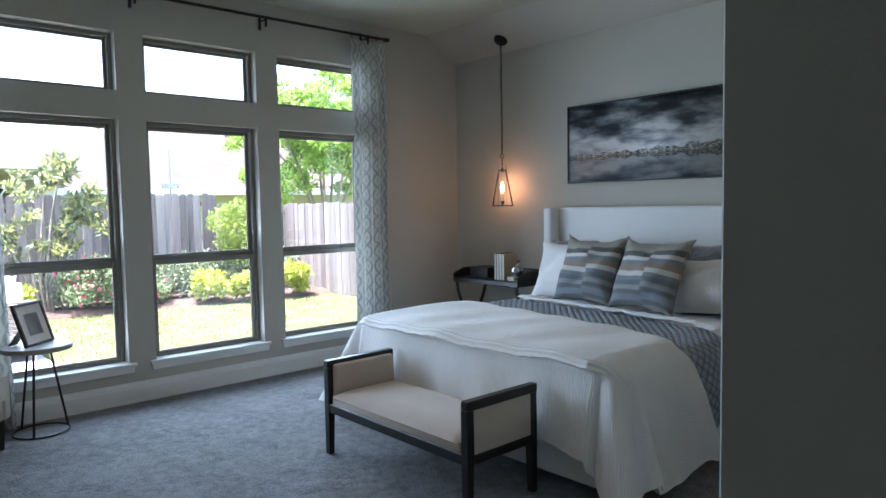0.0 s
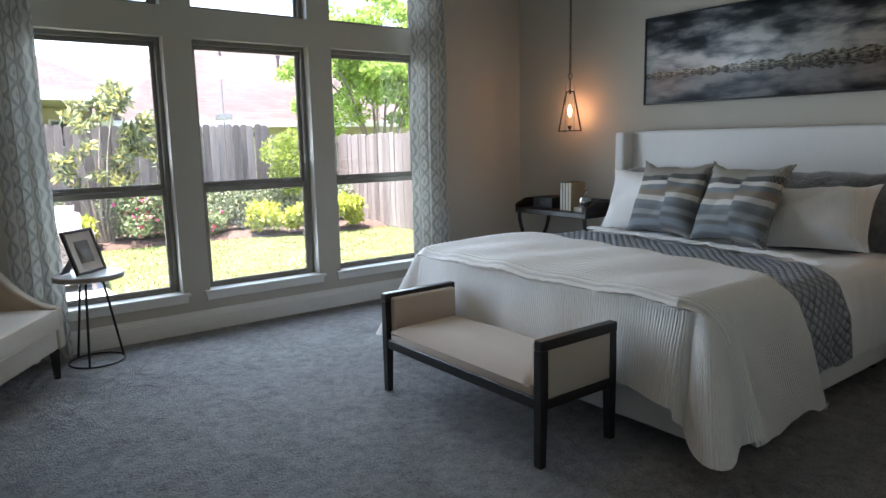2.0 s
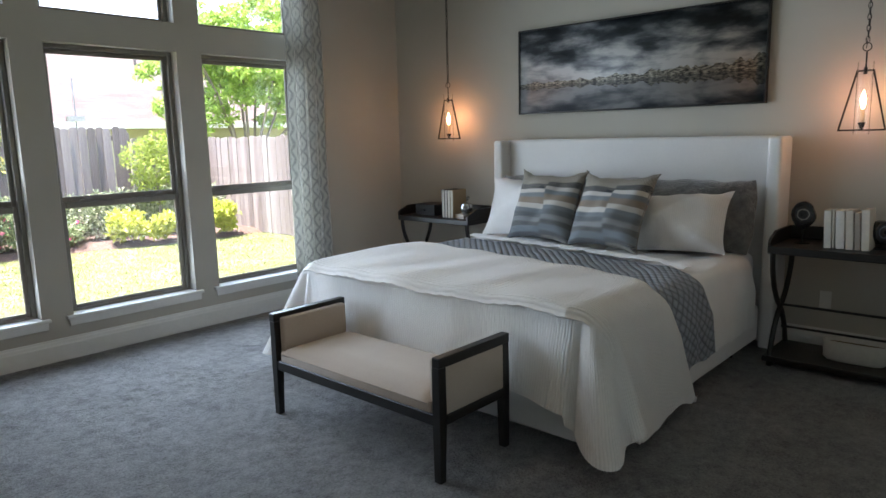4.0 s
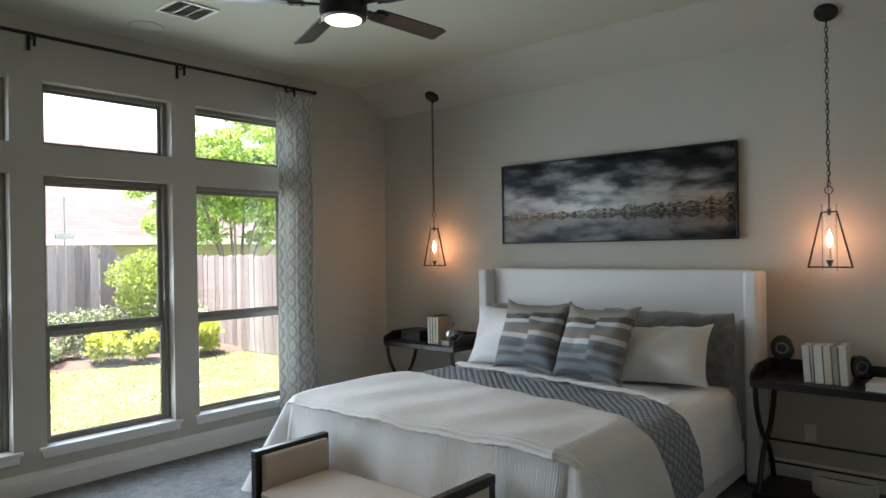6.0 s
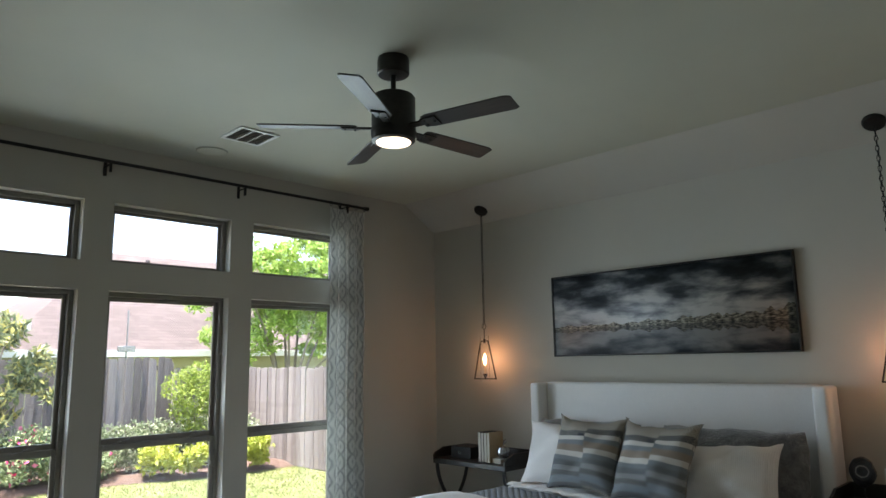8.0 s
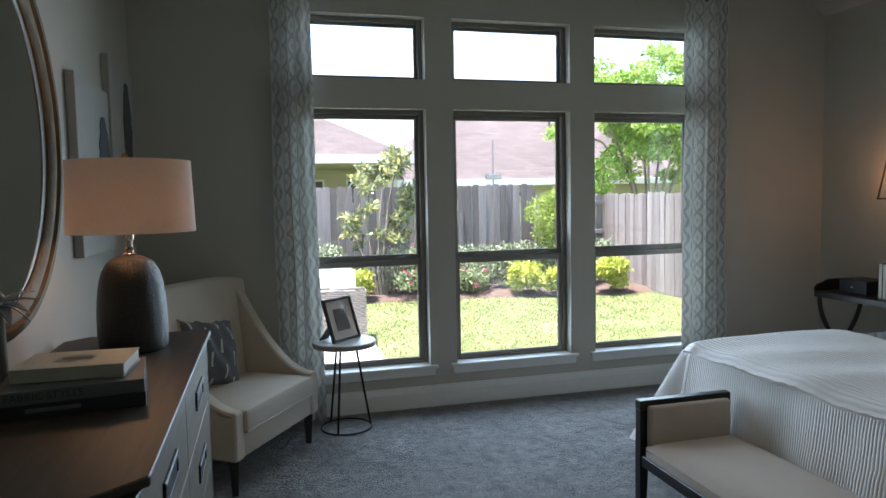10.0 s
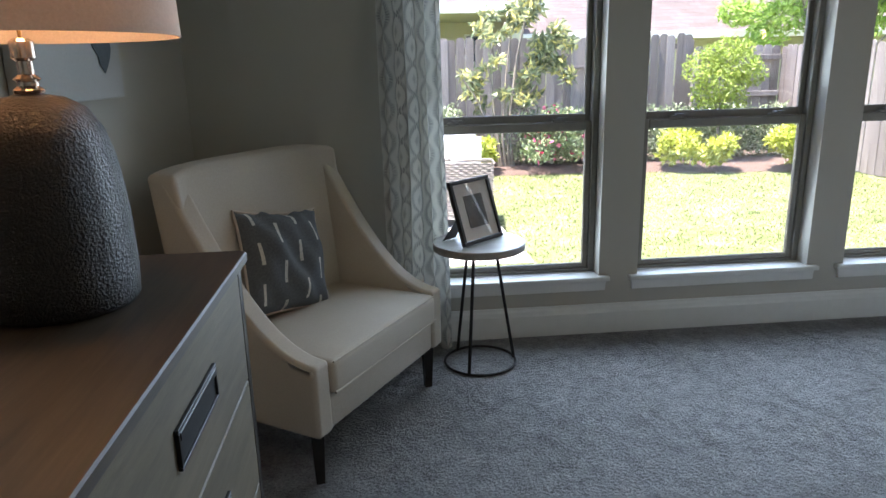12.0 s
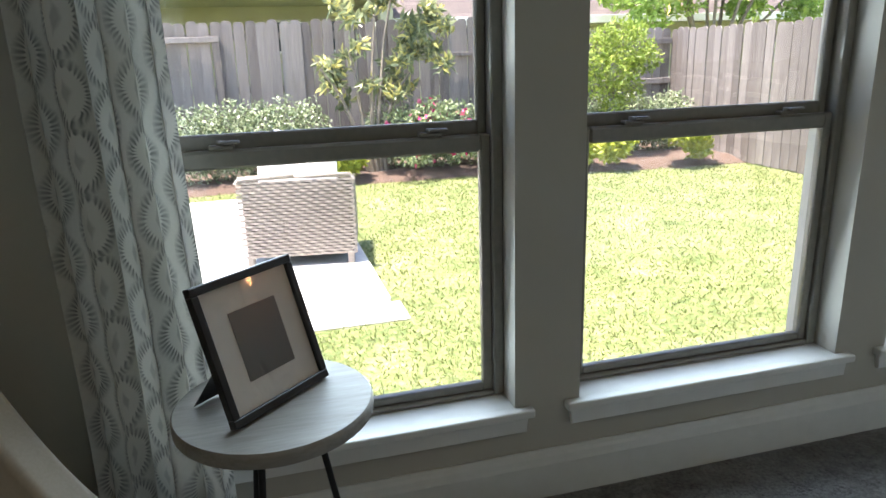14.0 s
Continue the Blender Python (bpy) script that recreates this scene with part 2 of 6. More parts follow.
def stripe_mat():
    """Woven bands of blue, taupe, charcoal and cream with a zigzag weave."""
    m = Mat("woven_striped_wool", 0.95)
    uv = m.coords("UV")
    sep = m.node("SeparateXYZ")
    m.link(uv, sep.inputs[0])
    u, v = sep.outputs[0], sep.outputs[1]
    step = m.math("MULTIPLY", m.math("GREATER_THAN", u, 0.42), 0.055)
    w = m.math("ADD", m.math("ADD", v, step), m.math("MULTIPLY", m.noise(8, 2, uv), 0.02))
    r = m.t.nodes.new("ShaderNodeValToRGB")
    r.color_ramp.interpolation = "CONSTANT"
    bands = [(0.0, (0.22, 0.21, 0.19)), (0.05, (0.05, 0.065, 0.085)), (0.12, (0.13, 0.175, 0.215)), (0.22, (0.05, 0.06, 0.075)),
             (0.29, (0.20, 0.225, 0.24)), (0.36, (0.065, 0.085, 0.11)), (0.43, (0.12, 0.155, 0.185)), (0.49, (0.58, 0.55, 0.51)), (0.555, (0.21, 0.155, 0.115)),
             (0.64, (0.12, 0.155, 0.185)), (0.70, (0.60, 0.57, 0.53)), (0.76, (0.035, 0.04, 0.05)), (0.84, (0.30, 0.275, 0.235)), (0.91, (0.26, 0.235, 0.195))]
    el = r.color_ramp.elements
    while len(el) < len(bands):
        el.new(0.5)
    for e, (p, c) in zip(el, bands):
        e.position, e.color = p, (*c, 1)
    m.link(w, r.inputs[0])
    tri = m.math("PINGPONG", m.math("MULTIPLY", v, 15.0), 0.5)
    z = m.math("SINE", m.math("MULTIPLY", m.math("ADD", m.math("MULTIPLY", u, 34.0), m.math("MULTIPLY", tri, 2.4)), 2 * math.pi))
    fleck = m.math("MULTIPLY", m.math("GREATER_THAN", z, 0.25), m.math("GREATER_THAN", m.noise(5, 2, uv), 0.30))
    m.base(m.mix(m.math("MULTIPLY", fleck, 0.42), r.outputs[0], (0.56, 0.52, 0.46)))
    m.bump(m.math("ADD", z, m.math("MULTIPLY", m.noise(160, 3, uv), 1.5)), 0.6, 0.006)
    return m.m


STRIPE = stripe_mat()
def velvet_mat():
    m = Mat("grey_velvet", 0.85)
    v = m.coords()
    wr = m.noise(16, 5, v, 0.7)
    m.base(m.ramp(wr, [(0.35, (0.075, 0.078, 0.08)), (0.65, (0.165, 0.168, 0.168))]))
    m.bump(m.math("ADD", wr, m.math("MULTIPLY", m.noise(120, 3, v), 0.3)), 0.9, 0.025)
    m.b.inputs["Sheen Weight"].default_value = 0.6
    return m.m


VELVET = velvet_mat()


def dash_mat():
    m = Mat("charcoal_dash_cotton", 0.92)
    uv = m.coords("UV")
    sep = m.node("SeparateXYZ")
    m.link(uv, sep.inputs[0])
    u = m.math("MULTIPLY", sep.outputs[0], 4.2)
    col = m.math("MULTIPLY", m.math("FLOOR", u), 0.5)
    v = m.math("ADD", m.math("MULTIPLY", sep.outputs[1], 2.6), col)
    a = m.math("LESS_THAN", m.math("ABSOLUTE", m.math("SUBTRACT", m.math("FRACT", u), 0.5)), 0.065)
    b = m.math("LESS_THAN", m.math("ABSOLUTE", m.math("SUBTRACT", m.math("FRACT", v), 0.5)), 0.27)
    d = m.math("MULTIPLY", a, b)
    d = m.math("MULTIPLY", d, m.math("GREATER_THAN", m.noise(60, 3, uv), 0.36))
    base = m.ramp(m.noise(50, 4, uv), [(0.3, (0.075, 0.082, 0.088)), (0.7, (0.115, 0.122, 0.128))])
    m.base(m.mix(d, base, (0.56, 0.54, 0.49)))
    m.bump(m.noise(400, 2, uv), 0.3, 0.003)
    return m.m


DASH = dash_mat()
WALNUT = wood("walnut_dresser_top", (0.017, 0.0115, 0.007), (0.068, 0.046, 0.027), (14, 1.0, 14), 0.5, 0.15)
WASHED = wood("whitewashed_wood", (0.072, 0.054, 0.031), (0.145, 0.115, 0.069), (10, 1.0, 10), 0.6, 0.3)
CERAMIC = speckled("dark_textured_ceramic", (0.006, 0.0048, 0.0038), (0.030, 0.022, 0.016), 70, 0.33, 0.0, 0.7, 0.008)


def shade_mat():
    m = Mat("linen_lamp_shade", 0.9)
    v = m.coords(scale=(1, 1, 1))
    n = m.noise(240, 3, v)
    col = m.ramp(n, [(0.3, (0.60, 0.53, 0.47)), (0.7, (0.68, 0.61, 0.55))])
    m.base(col)
    tr = m.node("BsdfTranslucent")
    m.link(col, tr.inputs[0])
    mx = m.node("MixShader")
    mx.inputs[0].default_value = 0.35
    m.link(m.b.outputs[0], mx.inputs[1])
    m.link(tr.outputs[0], mx.inputs[2])
    m.link(mx.outputs[0], m.t.nodes["Material Output"].inputs[0])
    return m.m


SHADE = shade_mat()


def picture_mat():
    """Clouds over a far line of trees, mirrored in still water."""
    m = Mat("lake_and_clouds_print", 0.45)
    uv = m.coords("UV")
    sep = m.node("SeparateXYZ")
    m.link(uv, sep.inputs[0])
    u, v = sep.outputs[0], sep.outputs[1]
    hor = 0.33
    up = m.math("SUBTRACT", v, hor)
    mir = m.math("ABSOLUTE", up)
    comb = m.node("CombineXYZ")
    m.link(m.math("MULTIPLY", u, 2.3), comb.inputs[0])
    m.link(m.math("MULTIPLY", mir, 2.3), comb.inputs[1])
    n1 = m.node("TexNoise", Scale=2.1, Detail=9.0, Roughness=0.55, Distortion=0.15)
    m.link(comb.outputs[0], n1.inputs["Vector"])
    cloud = m.math("SUBTRACT", m.math("ADD", n1.outputs[0], 0.10), m.math("MULTIPLY", mir, 0.42))
    skyc = m.ramp(cloud, [(0.28, (0.010, 0.014, 0.018)), (0.37, (0.045, 0.056, 0.066)), (0.46, (0.20, 0.21, 0.225)), (0.58, (0.52, 0.52, 0.51))])
    n2 = m.node("TexNoise", Scale=19.0, Detail=5.0)
    c2 = m.node("CombineXYZ")
    m.link(u, c2.inputs[0])
    m.link(c2.outputs[0], n2.inputs["Vector"])
    grow = m.math("ADD", 0.05, m.math("MULTIPLY", m.math("POWER", u, 2.0), 0.10))
    tree_h = m.math("MULTIPLY", grow, m.math("MULTIPLY", m.math("SUBTRACT", n2.outputs[0], 0.22), 2.6))
    is_tree = m.math("LESS_THAN", mir, tree_h)
    n3 = m.noise(26, 5, comb.outputs[0])
    treec = m.ramp(n3, [(0.40, (0.02, 0.019, 0.015)), (0.64, (0.42, 0.39, 0.32))])
    col = m.mix(is_tree, skyc, treec)
    water = m.math("LESS_THAN", up, 0.0)
    col = m.mix(m.math("MULTIPLY", water, 0.5), col, (0.03, 0.035, 0.042))
    m.base(col)
    return m.m


PRINT = picture_mat()


# ---- mesh helpers ----
def box(bm, a, b, bevel=0.0, seg=1, m=None):
    r = bmesh.ops.create_cube(bm, size=1.0)
    vs = r["verts"]
    c = [(p + q) / 2 for p, q in zip(a, b)]
    s = [abs(q - p) for p, q in zip(a, b)]
    bmesh.ops.scale(bm, vec=s, verts=vs)
    bmesh.ops.translate(bm, vec=c, verts=vs)
    if bevel:
        es = list({e for v in vs for e in v.link_edges})
        bv = bmesh.ops.bevel(bm, geom=es, offset=bevel, segments=seg, affect="EDGES", profile=0.5)
        vs = list({v for f in bv["faces"] for v in f.verts} | {v for v in vs if v.is_valid})
    if m is not None:
        bmesh.ops.transform(bm, matrix=m, verts=vs)
    return vs


def rod(bm, p, q, r0, r1=None, n=12):
    p, q = Vector(p), Vector(q)
    d = q - p
    m = Matrix.Translation((p + q) / 2) @ d.to_track_quat("Z", "Y").to_matrix().to_4x4()
    return bmesh.ops.create_cone(bm, cap_ends=True, segments=n, radius1=r0, radius2=r0 if r1 is None else r1, depth=d.length, matrix=m)["verts"]


def lathe(bm, prof, n=32, c=(0, 0, 0), close=False):
    rings = []
    for r, z in prof:
        rings.append([bm.verts.new((c[0] + r * math.cos(2 * math.pi * i / n), c[1] + r * math.sin(2 * math.pi * i / n), c[2] + z)) for i in range(n)])
    pairs = list(zip(rings, rings[1:])) + ([(rings[-1], rings[0])] if close else [])
    for a, b in pairs:
        for i in range(n):
            bm.faces.new((a[i], a[(i + 1) % n], b[(i + 1) % n], b[i]))
    if not close:
        bm.faces.new(list(reversed(rings[0])))
        bm.faces.new(rings[-1])
    return rings


def tube(bm, pts, r, n=8, closed=False):
    pts = [Vector(p) for p in pts]
    rings = []
    k = len(pts)
    for i, p in enumerate(pts):
        a = pts[(i - 1) % k] if (closed or i) else p
        b = pts[(i + 1) % k] if (closed or i < k - 1) else p
        q = (b - a).to_track_quat("Z", "Y").to_matrix()
        rr = r(i / (k - 1)) if callable(r) else r
        rings.append([bm.verts.new(p + q @ Vector((rr * math.cos(2 * math.pi * j / n), rr * math.sin(2 * math.pi * j / n), 0))) for j in range(n)])
    for a, b in list(zip(rings, rings[1:])) + ([(rings[-1], rings[0])] if closed else []):
        # match the ring starts to avoid twisting
        o = min(range(n), key=lambda s: (a[0].co - b[s].co).length)
        for j in range(n):
            bm.faces.new((a[j], a[(j + 1) % n], b[(j + 1 + o) % n], b[(j + o) % n]))
    if not closed:
        bm.faces.new(list(reversed(rings[0])))
        bm.faces.new(rings[-1])


def prism(bm, poly, t0, t1, m=None, bevel=0.0, seg=2):
    """A polygon in the local xz plane, drawn out along local y from t0 to t1."""
    a = [bm.verts.new((x, t0, z)) for x, z in poly]
    b = [bm.verts.new((x, t1, z)) for x, z in poly]
    fs = [bm.faces.new(a), bm.faces.new(list(reversed(b)))]
    n = len(poly)
    for i in range(n):
        fs.append(bm.faces.new((a[(i + 1) % n], a[i], b[i], b[(i + 1) % n])))
    vs = a + b
    if bevel:
        es = list(fs[0].edges) + list(fs[1].edges)
        bv = bmesh.ops.bevel(bm, geom=es, offset=bevel, segments=seg, affect="EDGES", profile=0.5)
        vs = list({v for f in bv["faces"] for v in f.verts} | {v for v in vs if v.is_valid})
    if m is not None:
        bmesh.ops.transform(bm, matrix=m, verts=vs)
    return vs


def sheet(bm, fn, nu, nv, thick=0.0, uvs=None):
    """A grid of points fn(i/nu, j/nv), with a back at thick metres if wanted. uvs(i/nu, j/nv) lays its UV map."""
    uvl = bm.loops.layers.uv.verify()
    g = [[bm.verts.new(fn(i / nu, j / nv)) for j in range(nv + 1)] for i in range(nu + 1)]
    for i in range(nu):
        for j in range(nv):
            f = bm.faces.new((g[i][j], g[i + 1][j], g[i + 1][j + 1], g[i][j + 1]))
            f.smooth = True
            for l, (a, b) in zip(f.loops, ((i, j), (i + 1, j), (i + 1, j + 1), (i, j + 1))):
                l[uvl].uv = uvs(a / nu, b / nv) if uvs else (a / nu, b / nv)
    if thick:
        bm.normal_update()
        h = [[bm.verts.new(v.co - v.normal * thick) for v in row] for row in g]
        for i in range(nu):
            for j in range(nv):
                q = ((i, j), (i, j + 1), (i + 1, j + 1), (i + 1, j))
                f = bm.faces.new([h[a][b] for a, b in q])
                f.smooth = True
                for l, (a, b) in zip(f.loops, q):
                    l[uvl].uv = uvs(a / nu, b / nv) if uvs else (a / nu, b / nv)
        rim = [(i, 0) for i in range(nu)] + [(nu, j) for j in range(nv)] + [(i, nv) for i in range(nu, 0, -1)] + [(0, j) for j in range(nv, 0, -1)]
        for (a, b), (c, d) in zip(rim, rim[1:] + rim[:1]):
            f = bm.faces.new((g[c][d], g[a][b], h[a][b], h[c][d]))
            for l, (p, q) in zip(f.loops, ((c, d), (a, b), (a, b), (c, d))):
                l[uvl].uv = uvs(p / nu, q / nv) if uvs else (p / nu, q / nv)
    return g


def data_of(bm, name, mat, smooth=False, angle=40):
    bmesh.ops.recalc_face_normals(bm, faces=list(bm.faces))
    me = bpy.data.meshes.new(name)
    bm.to_mesh(me)
    bm.free()
    me.materials.append(mat)
    if smooth:
        me.shade_smooth()
        me.set_sharp_from_angle(angle=radians(angle))
    return me


def part(name, bm, mat, parent=None, label="", smooth=False, at=None):
    ob = new(name, data_of(bm, name, mat, smooth))
    if parent is not None:
        ob.parent = parent
    if at is not None:
        ob.matrix_basis = at
    if label:
        ob["label"] = label
    return ob


def thing(name, m, label, category, group="", kind=""):
    ob = new(name)
    ob.empty_display_size = 0.05
    ob.matrix_basis = m
    return tagged(ob, label, category, group, kind)


def single(name, bm, mat, label, category, group="", kind="", smooth=False, at=None):
    return tagged(part(name, bm, mat, None, "", smooth, at), label, category, group, kind)


def holed_wall(name, u0, u1, z0, z1, holes, t0, t1, along, mat, label):
    """A wall from u0 to u1 along x or y, between t0 and t1 in the other axis, with openings (ua, ub, za, zb)."""
    us = sorted({u0, u1, *[h[0] for h in holes], *[h[1] for h in holes]})
    zs = sorted({z0, z1, *[h[2] for h in holes], *[h[3] for h in holes]})
    def solid(i, j):
        if not (0 <= i < len(us) - 1 and 0 <= j < len(zs) - 1):
            return False
        u, z = (us[i] + us[i + 1]) / 2, (zs[j] + zs[j + 1]) / 2
        return not any(a < u < b and c < z < d for a, b, c, d in holes)
    bm = bmesh.new()
    def V(u, t, z):
        return bm.verts.new((u, t, z) if along == "x" else (t, u, z))
    def quad(*p):
        bm.faces.new([V(*q) for q in p])
    for i in range(len(us) - 1):
        for j in range(len(zs) - 1):
            if not solid(i, j):
                continue
            a, b, c, d = us[i], us[i + 1], zs[j], zs[j + 1]
            quad((a, t0, c), (b, t0, c), (b, t0, d), (a, t0, d))
            quad((a, t1, c), (a, t1, d), (b, t1, d), (b, t1, c))
            if not solid(i - 1, j):
                quad((a, t0, c), (a, t0, d), (a, t1, d), (a, t1, c))
            if not solid(i + 1, j):
                quad((b, t0, c), (b, t1, c), (b, t1, d), (b, t0, d))
            if not solid(i, j - 1):
                quad((a, t0, c), (a, t1, c), (b, t1, c), (b, t0, c))
            if not solid(i, j + 1):
                quad((a, t0, d), (b, t0, d), (b, t1, d), (a, t1, d))
    bmesh.ops.remove_doubles(bm, verts=list(bm.verts), dist=1e-5)
    return single(name, bm, mat, label, "wall", kind="structure")


# ---- the room's shell ----
WIN = [(1.37, 2.28), (2.48, 3.39), (3.59, 4.50)]
SILL, HEAD, TBOT, TTOP = 0.255, 2.085, 2.29, 2.72
holes = [(a, b, SILL - 0.03, HEAD) for a, b in WIN] + [(a, b, TBOT, TTOP) for a, b in WIN]
holed_wall("wall_north", XL - 0.15, XR + 0.15, F, CEIL + 0.1, holes, YN, YN + 0.22, "x", PAINT, "greige painted wall with six tall windows")
bm = bmesh.new()
box(bm, (XL - 0.15, -1.9, F), (XL, YN, CEIL + 0.1))
single("wall_west", bm, PAINT, "greige painted wall behind the dresser", "wall", kind="structure")
bm = bmesh.new()
box(bm, (XR, YS - 0.12, F), (XR + 0.15, YN, CEIL + 0.1))
single("wall_east", bm, PAINT, "greige painted wall behind the bed", "wall", kind="structure")
holed_wall("wall_south", XL, XR, F, CEIL + 0.1, [(XL + 0.06, 1.336, F, 2.45)], YS - 0.12, YS, "x", PAINT, "greige painted wall with the doorway")
# the sloped strip of ceiling above the bed
bm = bmesh.new()
prism(bm, [(5.28, CEIL), (XR, 2.89), (XR, CEIL)], YS, YN)
single("ceiling_slope", bm, PAINT, "greige painted sloped ceiling strip above the bed", "ceiling", kind="structure")
bm = bmesh.new()
box(bm, (XL, YS, CEIL), (XR, YN, CEIL + 0.1))
single("ceiling", bm, CEILP, "smooth greige painted flat ceiling", "ceiling", kind="structure")
bm = bmesh.new()
sheet(bm, lambda u, v: (XL + (XR - XL) * u, -1.9 + (YN + 1.9) * v, F), 4, 4)
box(bm, (XL, -1.9, F - 0.12), (XR, YN, F - 0.01))
single("floor", bm, CARPET, "soft grey cut-pile wall-to-wall carpet", "floor", kind="structure")
# the small hall behind the doorway
bm = bmesh.new()
box(bm, (2.6, -1.9, F), (2.72, YS - 0.12, 2.75))
single("wall_hall_east", bm, PAINT, "greige painted hall wall beside the doorway", "wall", kind="structure")
holed_wall("wall_hall_south", XL, 2.72, F, 2.75, [], -2.0, -1.9, "x", PAINT, "greige painted end wall of the hall")
bm = bmesh.new()
box(bm, (XL, -2.0, 2.75), (2.72, YS - 0.12, 2.85))
single("ceiling_hall", bm, CEILP, "greige painted low hall ceiling", "ceiling", kind="structure")


def moulding(name, p, q, side, h=0.155, label="off-white moulded baseboard on the carpet"):
    """A baseboard from p to q; side: the unit normal into the room."""
    prof = [(0, 0), (0.018, 0), (0.018, h - 0.045), (0.015, h - 0.035), (0.013, h - 0.022), (0.008, h - 0.012), (0.006, h), (0, h)]
    p, q, s = Vector((*p, F)), Vector((*q, F)), Vector((*side, 0))
    bm = bmesh.new()
    a = [bm.verts.new(p + s * (d + 0.001) + Vector((0, 0, z))) for d, z in prof]
    b = [bm.verts.new(q + s * (d + 0.001) + Vector((0, 0, z))) for d, z in prof]
    n = len(prof)
    for i in range(n):
        bm.faces.new((a[i], a[(i + 1) % n], b[(i + 1) % n], b[i]))
    bm.faces.new(a)
    bm.faces.new(list(reversed(b)))
    return single(name, bm, TRIM, label, "baseboard", kind="structure")


moulding("baseboard_north", (XL, YN), (XR, YN), (0, -1))
moulding("baseboard_east", (XR, YS), (XR, YN - 0.03), (-1, 0))
moulding("baseboard_west", (XL, YS), (XL, YN - 0.03), (1, 0))
moulding("baseboard_south", (1.40, YS), (XR - 0.03, YS), (0, 1))

# casing of the doorway
bm = bmesh.new()
box(bm, (1.324, YS - 0.135, F), (1.338, YS + 0.015, 2.45), 0.003)
single("door_trim", bm, PAINT, "painted drywall edge of the open doorway", "trim", kind="structure")


# ---- windows ----
def window(index, x0, x1, z0, z1, hung):
    w = tagged(new("window_%d" % index), "bronze-framed single-hung window with a white sill" if hung else "bronze-framed fixed transom window", "window", "windows of the north wall", "structure")
    w.matrix_basis = pose((x0 + x1) / 2, 0, 0)
    h = (x1 - x0) / 2
    y0, y1 = YN + 0.085, YN + 0.16
    def bar(name, a, b, bev=0.004, lab=""):
        bm = bmesh.new()
        box(bm, a, b, bev)
        return part(name, bm, BRONZE, w, lab)
    fw, fb = 0.032, 0.016
    bar("frame_jamb", (-h, y0, z0), (-h + fw, y1, z1))
    bar("frame_jamb", (h - fw, y0, z0), (h, y1, z1))
    bar("frame_head", (-h + fw, y0, z1 - fw), (h - fw, y1, z1))
    bar("frame_foot", (-h + fw, y0, z0), (h - fw, y1, z0 + fb))
    def pane(a, b):
        bm = bmesh.new()
        box(bm, a, b)
        p = part("pane", bm, GLASS, w, "clear glass pane")
        p.visible_shadow = False
    i0, i1 = -h + fw, h - fw
    if not hung:
        yy = y0 + 0.035
        for a, b in (((i0, yy, z0 + fb), (i0 + 0.02, yy + 0.025, z1 - fw)), ((i1 - 0.02, yy, z0 + fb), (i1, yy + 0.025, z1 - fw)),
                     ((i0 + 0.02, yy, z1 - fw - 0.02), (i1 - 0.02, yy + 0.025, z1 - fw)), ((i0 + 0.02, yy, z0 + fb), (i1 - 0.02, yy + 0.025, z0 + fb + 0.02))):
            bar("glazing_bead", a, b, 0.003)
        pane((i0 + 0.018, yy + 0.01, z0 + fb + 0.018), (i1 - 0.018, yy + 0.014, z1 - fw - 0.018))
        return
    mid = 1.02
    ya, yb = y0 + 0.012, y0 + 0.042      # lower sash, inside
    yc, yd = y0 + 0.044, y0 + 0.070      # upper sash, outside
    sw = 0.028
    for a, b in (((i0, ya, z0 + fb), (i0 + sw, yb, mid)), ((i1 - sw, ya, z0 + fb), (i1, yb, mid))):
        bar("lower_sash_stile", a, b)
    bar("lower_sash_rail", (i0 + sw, ya, z0 + fb), (i1 - sw, yb, z0 + fb + 0.024))
    bar("meeting_rail", (i0 + sw, ya - 0.004, mid - 0.045), (i1 - sw, yb, mid), 0.006)
    for a, b in (((i0, yc, mid - 0.04), (i0 + 0.026, yd, z1 - fw)), ((i1 - 0.026, yc, mid - 0.04), (i1, yd, z1 - fw))):
        bar("upper_sash_stile", a, b)
    bar("upper_sash_rail", (i0 + 0.026, yc, z1 - fw - 0.03), (i1 - 0.026, yd, z1 - fw))
    bar("upper_meeting_rail", (i0 + 0.026, yc, mid - 0.04), (i1 - 0.026, yd, mid + 0.035))
    pane((i0 + sw - 0.004, ya + 0.013, z0 + fb + 0.02), (i1 - sw + 0.004, ya + 0.017, mid - 0.04))
    pane((i0 + 0.022, yc + 0.011, mid + 0.03), (i1 - 0.022, yc + 0.015, z1 - fw - 0.026))
    for sx in (-0.26, 0.26):
        bm = bmesh.new()
        box(bm, (sx - 0.03, ya - 0.002, mid), (sx + 0.03, yb - 0.002, mid + 0.012), 0.003)
        rod(bm, (sx, ya + 0.012, mid + 0.012), (sx, ya + 0.012, mid + 0.022), 0.012, 0.01, 10)
        box(bm, (sx - 0.005, ya - 0.014, mid + 0.014), (sx + 0.045, ya + 0.01, mid + 0.022), 0.003)
        part("sash_lock", bm, BRONZE, w, "bronze cam lock")
    # stool and apron
    bm = bmesh.new()
    box(bm, (-h + 0.002, YN - 0.002, z0 - 0.022), (h - 0.002, y0 + 0.01, z0 - 0.001))
    box(bm, (-h - 0.05, YN - 0.036, z0 - 0.024), (h + 0.05, YN - 0.001, z0 + 0.001), 0.006, 2)
    part("window_sill", bm, TRIM, w, "white painted sill")
    bm = bmesh.new()
    prism(bm, [(-h - 0.035, z0 - 0.025), (h + 0.035, z0 - 0.025), (h + 0.03, z0 - 0.075), (-h - 0.03, z0 - 0.075)], YN - 0.018, YN - 0.002, bevel=0.003)
